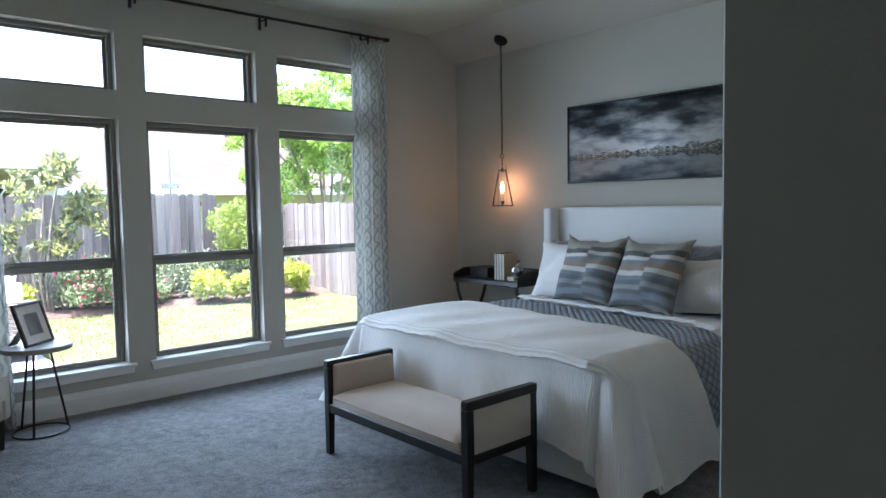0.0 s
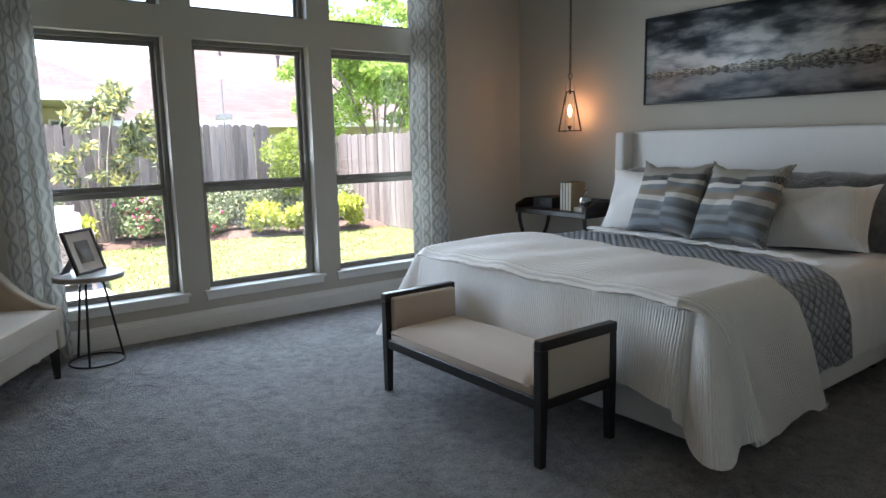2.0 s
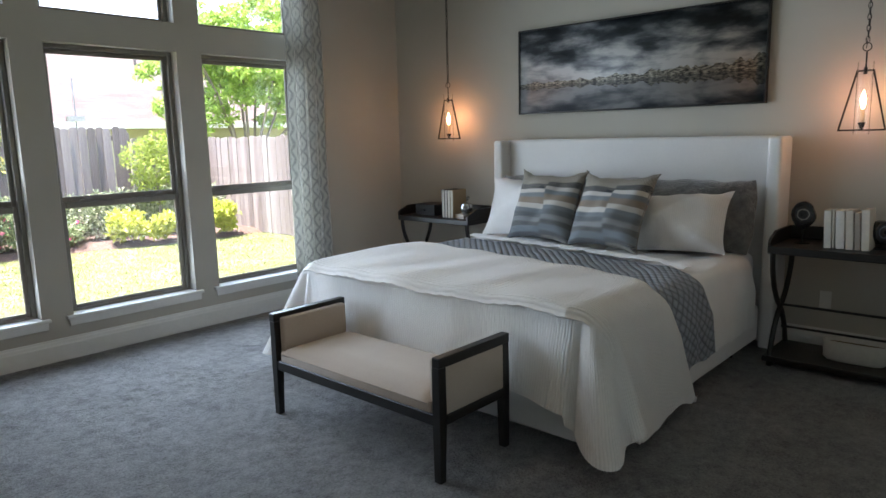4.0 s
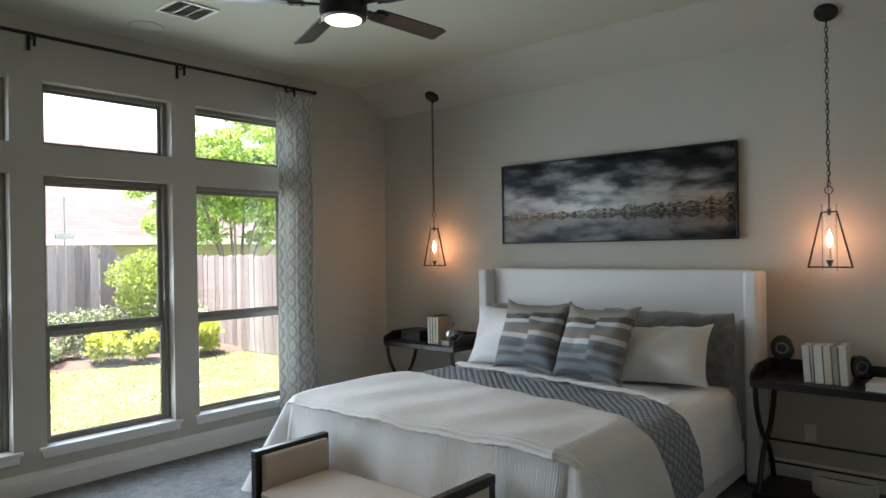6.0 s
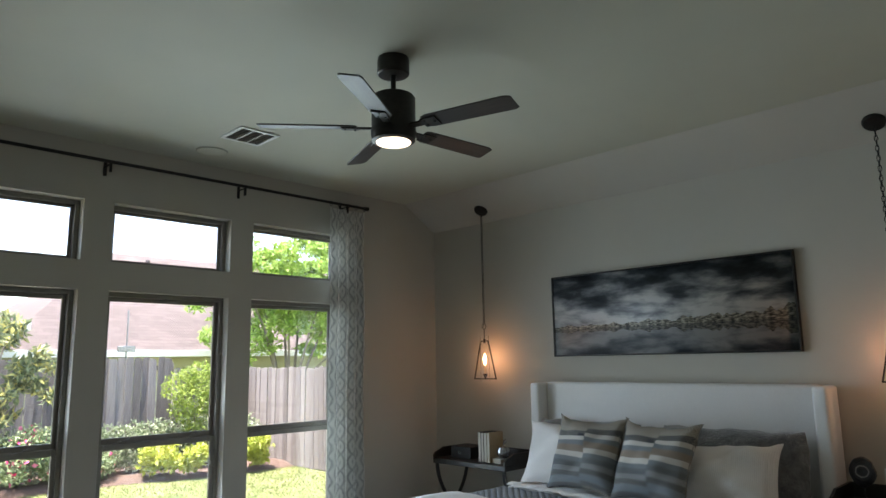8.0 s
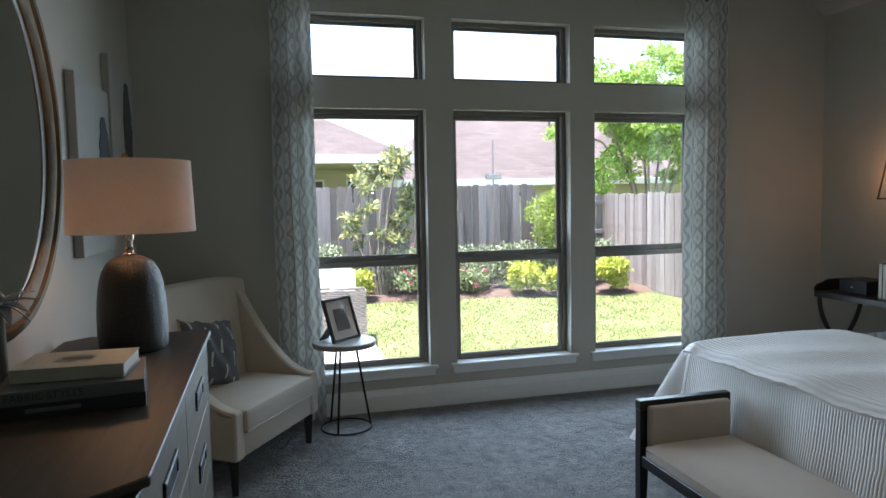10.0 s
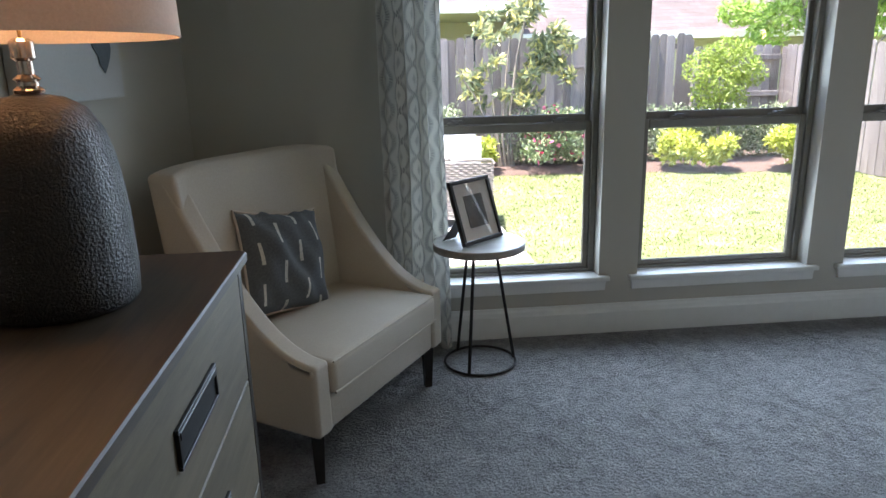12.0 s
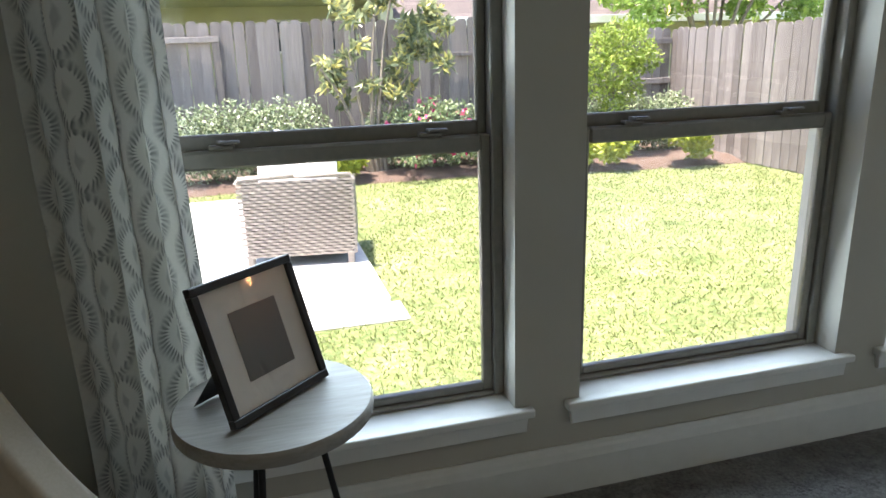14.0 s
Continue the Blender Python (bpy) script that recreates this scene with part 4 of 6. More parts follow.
PX = 5.54
def pendant(y, turn):
    zc = 2.89 + (XR - PX) * (CEIL - 2.89) / (XR - 5.28)
    p = thing("pendant_lamp", pose(PX, y, 0, 0, 0, turn), "black iron trapezoid pendant lamp with glass cylinder, lit, on a chain", "pendant lamp", "bedside pendants")
    bm = bmesh.new()
    tilt = math.atan2(CEIL - 2.89, XR - 5.28)
    m = Matrix.Translation((0, 0, zc)) @ Matrix.Rotation(-radians(turn), 4, "Z") @ Matrix.Rotation(tilt, 4, "Y")
    r = lathe(bm, [(0.02, -0.03), (0.058, -0.026), (0.066, -0.016), (0.068, -0.001)], 28)
    bmesh.ops.transform(bm, matrix=m, verts=list(bm.verts))
    part("canopy", bm, BLACK_METAL, p, smooth=True)
    bm = bmesh.new()
    chain(bm, (0, 0, zc - 0.03), (0, 0, 1.895))
    tube(bm, [(0.006 * math.sin(k * 0.9), 0.006 * math.cos(k * 0.9), zc - 0.03 + (1.86 - zc + 0.03) * k / 20) for k in range(21)], 0.0022, 5)
    part("chain", bm, BLACK_METAL, p, smooth=True)
    bm = bmesh.new()
    tube(bm, [(0, 0.023 * math.cos(a), 1.87 + 0.023 * math.sin(a)) for a in [2 * math.pi * j / 18 for j in range(18)]], 0.003, 6, True)
    part("ring", bm, BLACK_METAL, p, smooth=True)
    bm = bmesh.new()
    rod(bm, (0, 0, 1.74), (0, 0, 1.848), 0.0045, n=8)
    rod(bm, (0, 0, 1.715), (0, 0, 1.755), 0.011, n=12)
    part("stem", bm, BLACK_METAL, p, smooth=True)
    zb, zt = 1.39, 1.735
    for sg in (-1, 1):
        bm = bmesh.new()
        a, b = Vector((0, sg * 0.124, zb)), Vector((0, sg * 0.043, zt))
        m = Matrix.Translation((a + b) / 2) @ (b - a).to_track_quat("Z", "Y").to_matrix().to_4x4()
        box(bm, (-0.006, -0.0045, -(b - a).length / 2), (0.006, 0.0045, (b - a).length / 2), 0.001, 1, m)
        part("frame_side", bm, BLACK_METAL, p)
    for z, h in ((zb, 0.128), (zt, 0.047)):
        bm = bmesh.new()
        box(bm, (-0.006, -h, z - 0.005), (0.006, h, z + 0.005), 0.001)
        part("frame_bar", bm, BLACK_METAL, p)
    bm = bmesh.new()
    lathe(bm, [(0.042, 1.365), (0.042, 1.785), (0.0395, 1.785), (0.0395, 1.365)], 24, close=True)
    g = part("glass_cylinder", bm, CLEAR, p, "clear glass cylinder", True)
    g.visible_shadow = False
    bm = bmesh.new()
    lathe(bm, [(0.004, 1.395), (0.008, 1.40), (0.021, 1.43), (0.021, 1.435)], 16)
    part("socket_cup", bm, BLACK_METAL, p, smooth=True)
    bm = bmesh.new()
    rod(bm, (0, 0, 1.435), (0, 0, 1.515), 0.0125, n=14)
    part("candle_sleeve", bm, plain("ivory_candle_sleeve", (0.62, 0.5, 0.34)), p, "ivory candle sleeve", True)
    bm = bmesh.new()
    lathe(bm, [(0.006, 1.515), (0.013, 1.535), (0.0155, 1.555), (0.012, 1.585), (0.006, 1.61), (0.001, 1.625)], 14)
    b = part("bulb", bm, BULB, p, "glowing flame-shaped bulb", True)
    b.visible_shadow = False
    l = new("pendant_light", bpy.data.lights.new("pendant_light", "POINT"))
    l.data.energy, l.data.color, l.data.shadow_soft_size = 0.22, (1.0, 0.46, 0.26), 0.02
    l.location = (PX, y, 1.57)


pendant(2.114, -4)
pendant(5.395, 4)


# ---- ceiling fan ----
fan = thing("ceiling_fan", pose(3.0, 3.73, CEIL), "dark bronze five-blade ceiling fan with a lit lamp", "ceiling fan")
FAN_METAL = speckled("dark_bronze_fan", (0.022, 0.02, 0.018), (0.04, 0.036, 0.032), 40, 0.42, 0.7, 0.08)
FAN_WOOD = wood("dark_fan_blade", (0.020, 0.017, 0.014), (0.045, 0.038, 0.031), (1.2, 14, 14), 0.42)
bm = bmesh.new()
lathe(bm, [(0.082, -0.001), (0.085, -0.02), (0.085, -0.088), (0.078, -0.095), (0.02, -0.097)], 36)
part("canopy", bm, FAN_METAL, fan, smooth=True)
bm = bmesh.new()
rod(bm, (0, 0, -0.09), (0, 0, -0.225), 0.014, n=14)
rod(bm, (0, 0, -0.19), (0, 0, -0.225), 0.026, n=16)
part("downrod", bm, FAN_METAL, fan, smooth=True)
bm = bmesh.new()
lathe(bm, [(0.03, -0.205), (0.105, -0.212), (0.115, -0.225), (0.115, -0.385), (0.118, -0.39), (0.118, -0.425), (0.113, -0.44), (0.113, -0.455), (0.094, -0.462)], 40)
part("motor_housing", bm, FAN_METAL, fan, smooth=True)
bm = bmesh.new()
lathe(bm, [(0.092, -0.458), (0.088, -0.467), (0.05, -0.472), (0.001, -0.473)], 32)
part("light_diffuser", bm, FAN_GLOW, fan, "glowing frosted diffuser", True)
lamp = new("fan_light", bpy.data.lights.new("fan_light", "AREA"))
lamp.data.shape, lamp.data.size, lamp.data.energy, lamp.data.color = "DISK", 0.17, 0.38, (1.0, 0.74, 0.47)
lamp.matrix_world = pose(3.0, 3.73, CEIL - 0.48)
for k in range(5):
    bm = bmesh.new()
    prism(bm, [(0.19, -0.045), (0.22, -0.055), (0.65, -0.062), (0.687, -0.048), (0.69, 0.052), (0.67, 0.062), (0.22, 0.058), (0.19, 0.045)], -0.004, 0.004, Matrix.Rotation(radians(-90 - 12), 4, "X"), 0.002, 1)
    bl = part("blade", bm, FAN_WOOD, fan, at=pose(0, 0, -0.385, 0, 0, 72 * k - 3))
    bm = bmesh.new()
    box(bm, (0.10, -0.022, -0.006), (0.20, 0.022, 0.004), 0.003)
    box(bm, (0.18, -0.04, -0.008), (0.27, 0.04, 0.0), 0.003)
    for q in ((0.20, -0.02), (0.20, 0.02), (0.25, 0.0)):
        rod(bm, (q[0], q[1], -0.012), (q[0], q[1], -0.006), 0.006, n=8)
    part("bracket", bm, FAN_METAL, bl, at=pose(0, 0, -0.004, -12, 0, 0))

# ---- ceiling vent and speaker ----
vent = thing("ceiling_vent", pose(3.065, 5.345, CEIL), "white rectangular three-way ceiling air vent", "air vent")
for a, b in (((-0.15, -0.15, -0.010), (0.15, -0.125, -0.0005)), ((-0.15, 0.125, -0.010), (0.15, 0.15, -0.0005)), ((-0.15, -0.125, -0.010), (-0.125, 0.125, -0.0005)), ((0.125, -0.125, -0.010), (0.15, 0.125, -0.0005)),
             ((-0.047, -0.125, -0.010), (-0.037, 0.125, -0.001)), ((0.037, -0.125, -0.010), (0.047, 0.125, -0.001))):
    bm = bmesh.new()
    box(bm, a, b, 0.002)
    part("frame", bm, TRIM, vent)
for s0 in (-0.122, -0.034, 0.050):
    for k in range(8):
        bm = bmesh.new()
        y = -0.11 + k * 0.031
        box(bm, (0, -0.011, -0.0012), (0.072, 0.011, 0.0012), 0, 1, pose(s0, y, -0.006, 35, 0, 0))
        part("slat", bm, plain("vent_slat_grey", (0.35, 0.34, 0.32)) if k + s0 == -0.122 else bpy.data.materials.get("vent_slat_grey") or TRIM, vent)
bm = bmesh.new()
lathe(bm, [(0.115, -0.0005), (0.115, -0.006), (0.108, -0.009), (0.104, -0.006), (0.06, -0.0075), (0.001, -0.008)], 40, (3.03, 5.85, CEIL))
single("ceiling_speaker", bm, CEILP, "round flush ceiling speaker painted like the ceiling", "speaker", smooth=True)


# ---- bedside consoles ----
def bedside(y0, y1, seat):
    """A black table with a tray rim and crossed curved legs at each end."""
    x0, x1 = 5.16, 5.60
    h = 0.755
    m = thing("bedside_table", pose(x0, y0, F), "black wooden bedside console with crossed curved legs and lower shelf", "bedside table", "bedside tables")
    w, d = y1 - y0, x1 - x0
    def add(name, a, b, bev=0.004):
        bm = bmesh.new()
        box(bm, a, b, bev)
        return part(name, bm, BLACK_WOOD, m)
    add("tabletop", (0, 0, h - 0.045), (d, w, h))
    add("back_rim", (d - 0.018, 0, h), (d, w, h + 0.085))
    for y in (0, w - 0.018):
        bm = bmesh.new()
        prism(bm, [(0.0, h), (d - 0.018, h), (d - 0.018, h + 0.085), (0.12, h + 0.085), (0.07, h + 0.06), (0.03, h + 0.052), (0.0, h + 0.03)], y, y + 0.018, bevel=0.002)
        part("side_rim", bm, BLACK_WOOD, m)
    add("lower_shelf", (0.0, 0.0, 0.03), (d, w, 0.065))
    for y in (0.03, w - 0.03):
        for s in (0, 1):
            bm = bmesh.new()
            pts = []
            for k in range(17):
                t = k / 16
                z = t * (h - 0.045)
                c = math.cos(math.pi * t)           # 1 at the foot, -1 at the top
                x = d / 2 + (1 if s else -1) * (d / 2 - 0.03) * (abs(c) ** 0.75) * (1 if c > 0 else -1)
                pts.append((x, y + (0.006 if s else -0.006), z))
            tube(bm, pts, 0.0165, 8)
            part("leg", bm, BLACK_WOOD, m, smooth=True)
    for x, z in ((d / 2, (h - 0.045) / 2), (d * 0.62, 0.20)):
        bm = bmesh.new()
        rod(bm, (x, 0.03, z), (x, w - 0.03, z), 0.008, n=8)
        part("stretcher", bm, BLACK_METAL, m, smooth=True)
    return F + h


TT = bedside(1.585, 2.49, 0)
bedside(4.87, 5.71, 1)

PAGES = speckled("book_pages", (0.55, 0.51, 0.43), (0.66, 0.62, 0.54), 300, 0.85, 0, 0.25)
def standing_book(x, y, z, w, h, d, col, spine_out, lean=0.0):
    """A book standing upright, its spine or pages facing -x."""
    b = thing("book", pose(x, y, z, lean, 0, 0), "%s upright book on the bedside table" % ("cream" if spine_out else "dark-backed"), "book", "books on bedside tables")
    cov = plain("book_cover_%s" % "".join(str(int(c * 99)) for c in col), col, 0.7)
    bm = bmesh.new()
    box(bm, (0.006 if spine_out else 0.003, 0.0025, 0.004), (d - 0.004, w - 0.0025, h - 0.004))
    part("page_block", bm, PAGES, b)
    for y0 in (0, w - 0.0022):
        bm = bmesh.new()
        box(bm, (0, y0, 0), (d, y0 + 0.0022, h), 0.0006)
        part("cover", bm, cov, b)
    bm = bmesh.new()
    if spine_out:
        box(bm, (-0.004, 0.0, 0), (0.004, w, h), 0.0035, 3)
    else:
        box(bm, (d - 0.004, 0.0, 0), (d, w, h), 0.0008)
    part("spine", bm, cov, b)


y = 2.215
for w, h, col in ((0.045, 0.222, (0.56, 0.53, 0.47)), (0.016, 0.222, (0.50, 0.46, 0.39)), (0.052, 0.225, (0.60, 0.57, 0.51)), (0.046, 0.228, (0.55, 0.49, 0.41)), (0.034, 0.218, (0.33, 0.28, 0.23)), (0.046, 0.235, (0.58, 0.53, 0.45))):
    y -= w
    standing_book(5.27, y, TT + 0.003, w - 0.006, h, 0.165, col, True, -3.0)
y = 5.215
for w, col in ((0.032, (0.04, 0.035, 0.03)), (0.030, (0.05, 0.045, 0.04)), (0.034, (0.045, 0.04, 0.035)), (0.030, (0.40, 0.29, 0.17))):
    y -= w + 0.001
    standing_book(5.22, y, TT, w, 0.245, 0.18, col, False)
# a flat pale book and box
def flat_book(x, y, z, sx, sy, sz, rot, col, label, title=None):
    b = thing("book", pose(x, y, z, 0, 0, rot), label, "book")
    cov = plain("flat_book_cover_%d" % int(1000 * (x + y + z)), col, 0.55)
    bm = bmesh.new()
    box(bm, (-sx / 2 + 0.004, -sy / 2 + 0.004, 0.003), (sx / 2 - 0.004, sy / 2 - 0.004, sz - 0.003))
    part("page_block", bm, PAGES, b)
    for z0 in (0, sz - 0.003):
        bm = bmesh.new()
        box(bm, (-sx / 2, -sy / 2, z0), (sx / 2, sy / 2, z0 + 0.003), 0.0008)
        part("cover", bm, cov, b)
    bm = bmesh.new()
    box(bm, (-sx / 2, -sy / 2 - 0.002, 0.0), (sx / 2, -sy / 2 + 0.003, sz), 0.0015)
    part("spine", bm, cov, b)
    return b


flat_book(5.35, 1.80, TT, 0.17, 0.30, 0.034, 90, (0.60, 0.57, 0.52), "cream book lying flat on the bedside table")
flat_book(5.30, 5.04, TT, 0.13, 0.11, 0.035, 84, (0.66, 0.65, 0.62), "small white book lying flat on the bedside table")
bm = bmesh.new()
box(bm, (5.28, 5.36, TT), (5.50, 5.60, TT + 0.10), 0.004)
bx = single("keepsake_box", bm, plain("charcoal_box_leather", (0.022, 0.022, 0.024), 0.5), "charcoal leather keepsake box on the bedside table", "box")
bm = bmesh.new()
box(bm, (5.278, 5.47, TT + 0.04), (5.281, 5.50, TT + 0.055), 0.001)
part("clasp", bm, CHROME, bx, "small metal clasp")


def agate_mat(inner, outer, rim, centre):
    m = Mat("polished_agate", 0.2)
    v = m.coords()
    sh = m.node("VectorMath")
    sh.operation = "SUBTRACT"
    sh.inputs[1].default_value = (0, 0, centre)
    m.link(v, sh.inputs[0])
    sp = m.node("SeparateXYZ")
    m.link(sh.outputs[0], sp.inputs[0])
    y, z = sp.outputs[1], sp.outputs[2]
    d = m.math("SQRT", m.math("ADD", m.math("MULTIPLY", y, y), m.math("MULTIPLY", z, z)))
    d = m.math("ADD", m.math("MULTIPLY", d, 11.0), m.math("MULTIPLY", m.math("SUBTRACT", m.noise(22, 3, v), 0.5), 0.35))
    m.base(m.ramp(d, [(0.12, rim), (0.3, outer), (0.36, inner), (0.42, outer), (0.6, rim)]))
    return m.m


def agate(x, y, z, r, turn, mat, label, lift=0.0):
    a = thing("agate_slice", pose(x, y, z, 0, 0, turn), label, "ornament")
    bm = bmesh.new()
    rnd = random.Random(int(1000 * y))
    ps = [(r * (1 + 0.09 * math.sin(2 * t + rnd.random()) + 0.05 * rnd.uniform(-1, 1)) * math.cos(t) * 0.9, 0.035 + lift + r + r * (1 + 0.06 * rnd.uniform(-1, 1)) * 1.15 * math.sin(t)) for t in [2 * math.pi * k / 26 for k in range(26)]]
    prism(bm, ps, -0.03, 0.03, Matrix.Rotation(radians(90), 4, "Z"), 0.006)
    part("stone", bm, mat, a, smooth=True)
    bm = bmesh.new()
    lathe(bm, [(0.045, 0), (0.045, 0.006), (0.008, 0.012), (0.005, 0.02), (0.005, 0.06 + lift)], 20)
    part("stand", bm, BLACK_METAL, a, smooth=True)


agate(5.40, 2.36, TT, 0.072, 8, agate_mat((0.20, 0.18, 0.16), (0.03, 0.026, 0.024), (0.012, 0.01, 0.01), 0.182), "dark polished agate slice on a black stand", 0.07)
agate(5.41, 1.945, TT, 0.062, 40, agate_mat((0.10, 0.13, 0.17), (0.025, 0.03, 0.04), (0.012, 0.012, 0.014), 0.10), "blue-grey polished agate bookend beside the books")
# glass apple ornament
ap = thing("glass_apple", pose(5.30, 5.0, TT + 0.036), "silvered glass apple ornament on a small book", "ornament")
bm = bmesh.new()
lathe(bm, [(0.012, 0.0), (0.035, 0.005), (0.055, 0.035), (0.058, 0.065), (0.045, 0.092), (0.022, 0.098), (0.008, 0.09)], 24)
part("fruit", bm, plain("mercury_glass", (0.42, 0.42, 0.42), 0.12, 0.85), ap, smooth=True)
bm = bmesh.new()
tube(bm, [(0, 0, 0.088), (0.004, 0.002, 0.105), (0.012, 0.006, 0.125)], 0.005, 7)
part("stem", bm, plain("mercury_glass_stem", (0.3, 0.3, 0.3), 0.2, 0.85), ap, smooth=True)
bm = bmesh.new()
sheet(bm, lambda u, v: (0.01 + 0.03 * u, (v - 0.5) * 0.035 * math.sin(math.pi * min(0.99, u + 0.05)), 0.115 + 0.07 * u - 0.03 * u * u), 8, 4, 0.004)
part("leaf", bm, plain("mercury_glass_leaf", (0.35, 0.35, 0.36), 0.2, 0.85), ap, smooth=True)
# white planter on the lower shelf
pl = thing("planter_trough", pose(5.36, 2.02, F + 0.066), "white ceramic oval trough with a brown inside on the lower shelf", "planter")
bm = bmesh.new()
def oval(rx, ry, z, n=28):
    return [bm.verts.new((rx * math.copysign(abs(math.cos(t)) ** 0.6, math.cos(t)), ry * math.copysign(abs(math.sin(t)) ** 0.6, math.sin(t)), z)) for t in [2 * math.pi * k / n for k in range(n)]]
rs = [oval(0.055, 0.15, 0), oval(0.07, 0.17, 0.02), oval(0.072, 0.175, 0.125), oval(0.064, 0.167, 0.125), oval(0.06, 0.16, 0.03)]
for a, b in zip(rs, rs[1:]):
    for k in range(28):
        bm.faces.new((a[k], a[(k + 1) % 28], b[(k + 1) % 28], b[k]))
bm.faces.new(list(reversed(rs[0])))
bm.faces.new(rs[-1])
part("trough", bm, plain("white_glazed_ceramic", (0.58, 0.56, 0.52), 0.4), pl, smooth=True)
bm = bmesh.new()
box(bm, (-0.055, -0.15, 0.085), (0.055, 0.15, 0.10), 0.004)
part("filling", bm, wood("dried_moss_brown", (0.13, 0.09, 0.05), (0.24, 0.17, 0.10), (30, 30, 30), 0.9, 0.6), pl, "brown dried filling")
# wall outlet
ou = thing("wall_outlet", pose(XR, 2.27, 0.30), "white double wall outlet behind the bedside table", "outlet")
bm = bmesh.new()
box(bm, (-0.006, -0.035, -0.058), (-0.0005, 0.035, 0.058), 0.002)
part("plate", bm, TRIM, ou)
for z in (-0.022, 0.022):
    bm = bmesh.new()
    rod(bm, (-0.0085, 0, z), (-0.005, 0, z), 0.016, n=16)
    part("socket", bm, TRIM, ou)


# ---- armchair in the corner ----
u_ax = Vector((0.53, 0.848, 0))
AC = Matrix.Translation((1.20, 5.355, F)) @ Matrix.Rotation(math.atan2(u_ax.y, u_ax.x), 4, "Z")
chair = thing("armchair", AC, "cream upholstered armchair with sloping arms and dark tapered legs", "armchair")
HW, DEP, ARM = 0.44, 0.575, 0.082
def up(name, bm, lab="", soft=0.0):
    ob = part(name, bm, CREAM, chair, lab, True)
    if soft:
        bv = ob.modifiers.new("soft_edge", "BEVEL")
        bv.width, bv.segments, bv.limit_method, bv.angle_limit = soft, 4, "ANGLE", radians(38)
        bv.harden_normals = True
    return ob
def arm_top(y):
    """The height of the arm's upper edge at depth y, sweeping up into the back."""
    t = min(1.0, max(0.0, (y - 0.02) / 0.47))
    return 0.447 + 0.06 * t + 0.515 * t ** 2.1
def shell_arm(sg):
    def fn(u, v):
        y = -0.006 + (DEP - 0.02) * u
        z = 0.19 + (arm_top(y) - 0.19) * v
        lean = 0.075 * max(0.0, (z - 0.35) / 0.7) * (u ** 1.5)
        x = sg * (HW - 0.012 * (1 - v) * u + 0.012 * v * u)
        return (x, y + lean, z)
    bm = bmesh.new()
    sheet(bm, fn, 30, 14)
    bm.normal_update()
    faces = list(bm.faces)
    if faces[0].normal.x * sg < 0:
        bmesh.ops.reverse_faces(bm, faces=faces)
    bmesh.ops.solidify(bm, geom=faces, thickness=ARM)
    up("arm", bm, soft=0.02)
shell_arm(-1)
shell_arm(1)
def back_fn(side):
    def fn(u, v):
        k = 2 * u - 1
        z = 0.19 + (1.045 - 0.022 * k ** 4 - 0.19) * v
        lean = 0.08 * max(0.0, (z - 0.35) / 0.7)
        hold = 0.045 * abs(k) ** 6
        y = DEP - 0.012 + lean - hold * 0.5 if side else DEP - 0.115 + lean - 0.014 * math.sin(math.pi * v) * (1 - k * k) - hold
        return (k * (HW + 0.004 + 0.012 * v - (0.0 if side else 0.012)), y, z)
    return fn
bm = bmesh.new()
fr = sheet(bm, back_fn(0), 24, 22)
bk_ = sheet(bm, back_fn(1), 24, 22)
loop = [(i, 0) for i in range(24)] + [(24, j) for j in range(22)] + [(i, 22) for i in range(24, 0, -1)] + [(0, j) for j in range(22, 0, -1)]
for (i, j), (k, l) in zip(loop, loop[1:] + loop[:1]):
    bm.faces.new((fr[i][j], fr[k][l], bk_[k][l], bk_[i][j]))
up("backrest", bm, soft=0.022)
bm = bmesh.new()
box(bm, (-HW + 0.078, 0.004, 0.193), (HW - 0.078, DEP - 0.05, 0.318), 0.012, 2)
up("seat_base", bm)
bm = bmesh.new()
box(bm, (-HW + 0.08, -0.02, 0.316), (HW - 0.08, 0.50, 0.438), 0.022, 4)
bmesh.ops.subdivide_edges(bm, edges=[e for e in bm.edges if e.calc_length() > 0.2], cuts=6, use_grid_fill=True)
for vv in bm.verts:
    if vv.co.z > 0.43:
        vv.co.z += 0.022 * math.cos(vv.co.x / (HW - 0.07) * 1.5) * math.cos((vv.co.y - 0.25) / 0.29 * 1.5)
up("seat_cushion", bm)
bm = bmesh.new()
tube(bm, [((2 * k / 20 - 1) * (HW - 0.09), -0.014, 0.433) for k in range(21)], 0.004, 6)
tube(bm, [((2 * k / 20 - 1) * (HW - 0.085), -0.019, 0.328) for k in range(21)], 0.005, 6)
up("piping", bm)
for x in (-HW + 0.05, HW - 0.05):
    for y in (0.045, 0.56):
        bm = bmesh.new()
        rod(bm, (x, y + (0.0 if y < 0.1 else 0.04), 0), (x, y, 0.205), 0.02, 0.032, 4)
        part("leg", bm, DARK_WOOD, chair, "dark tapered wooden leg")
CP = AC @ pose(-0.075, 0.37, 0.452, -17, 9, -9)
cp = single("cushion", pillow_mesh(0.40, 0.40, 0.14, ears=0.06, seed=21), DASH, "charcoal cushion with white dashes on the armchair", "cushion", smooth=True, at=CP)
bm = bmesh.new()
pts = []
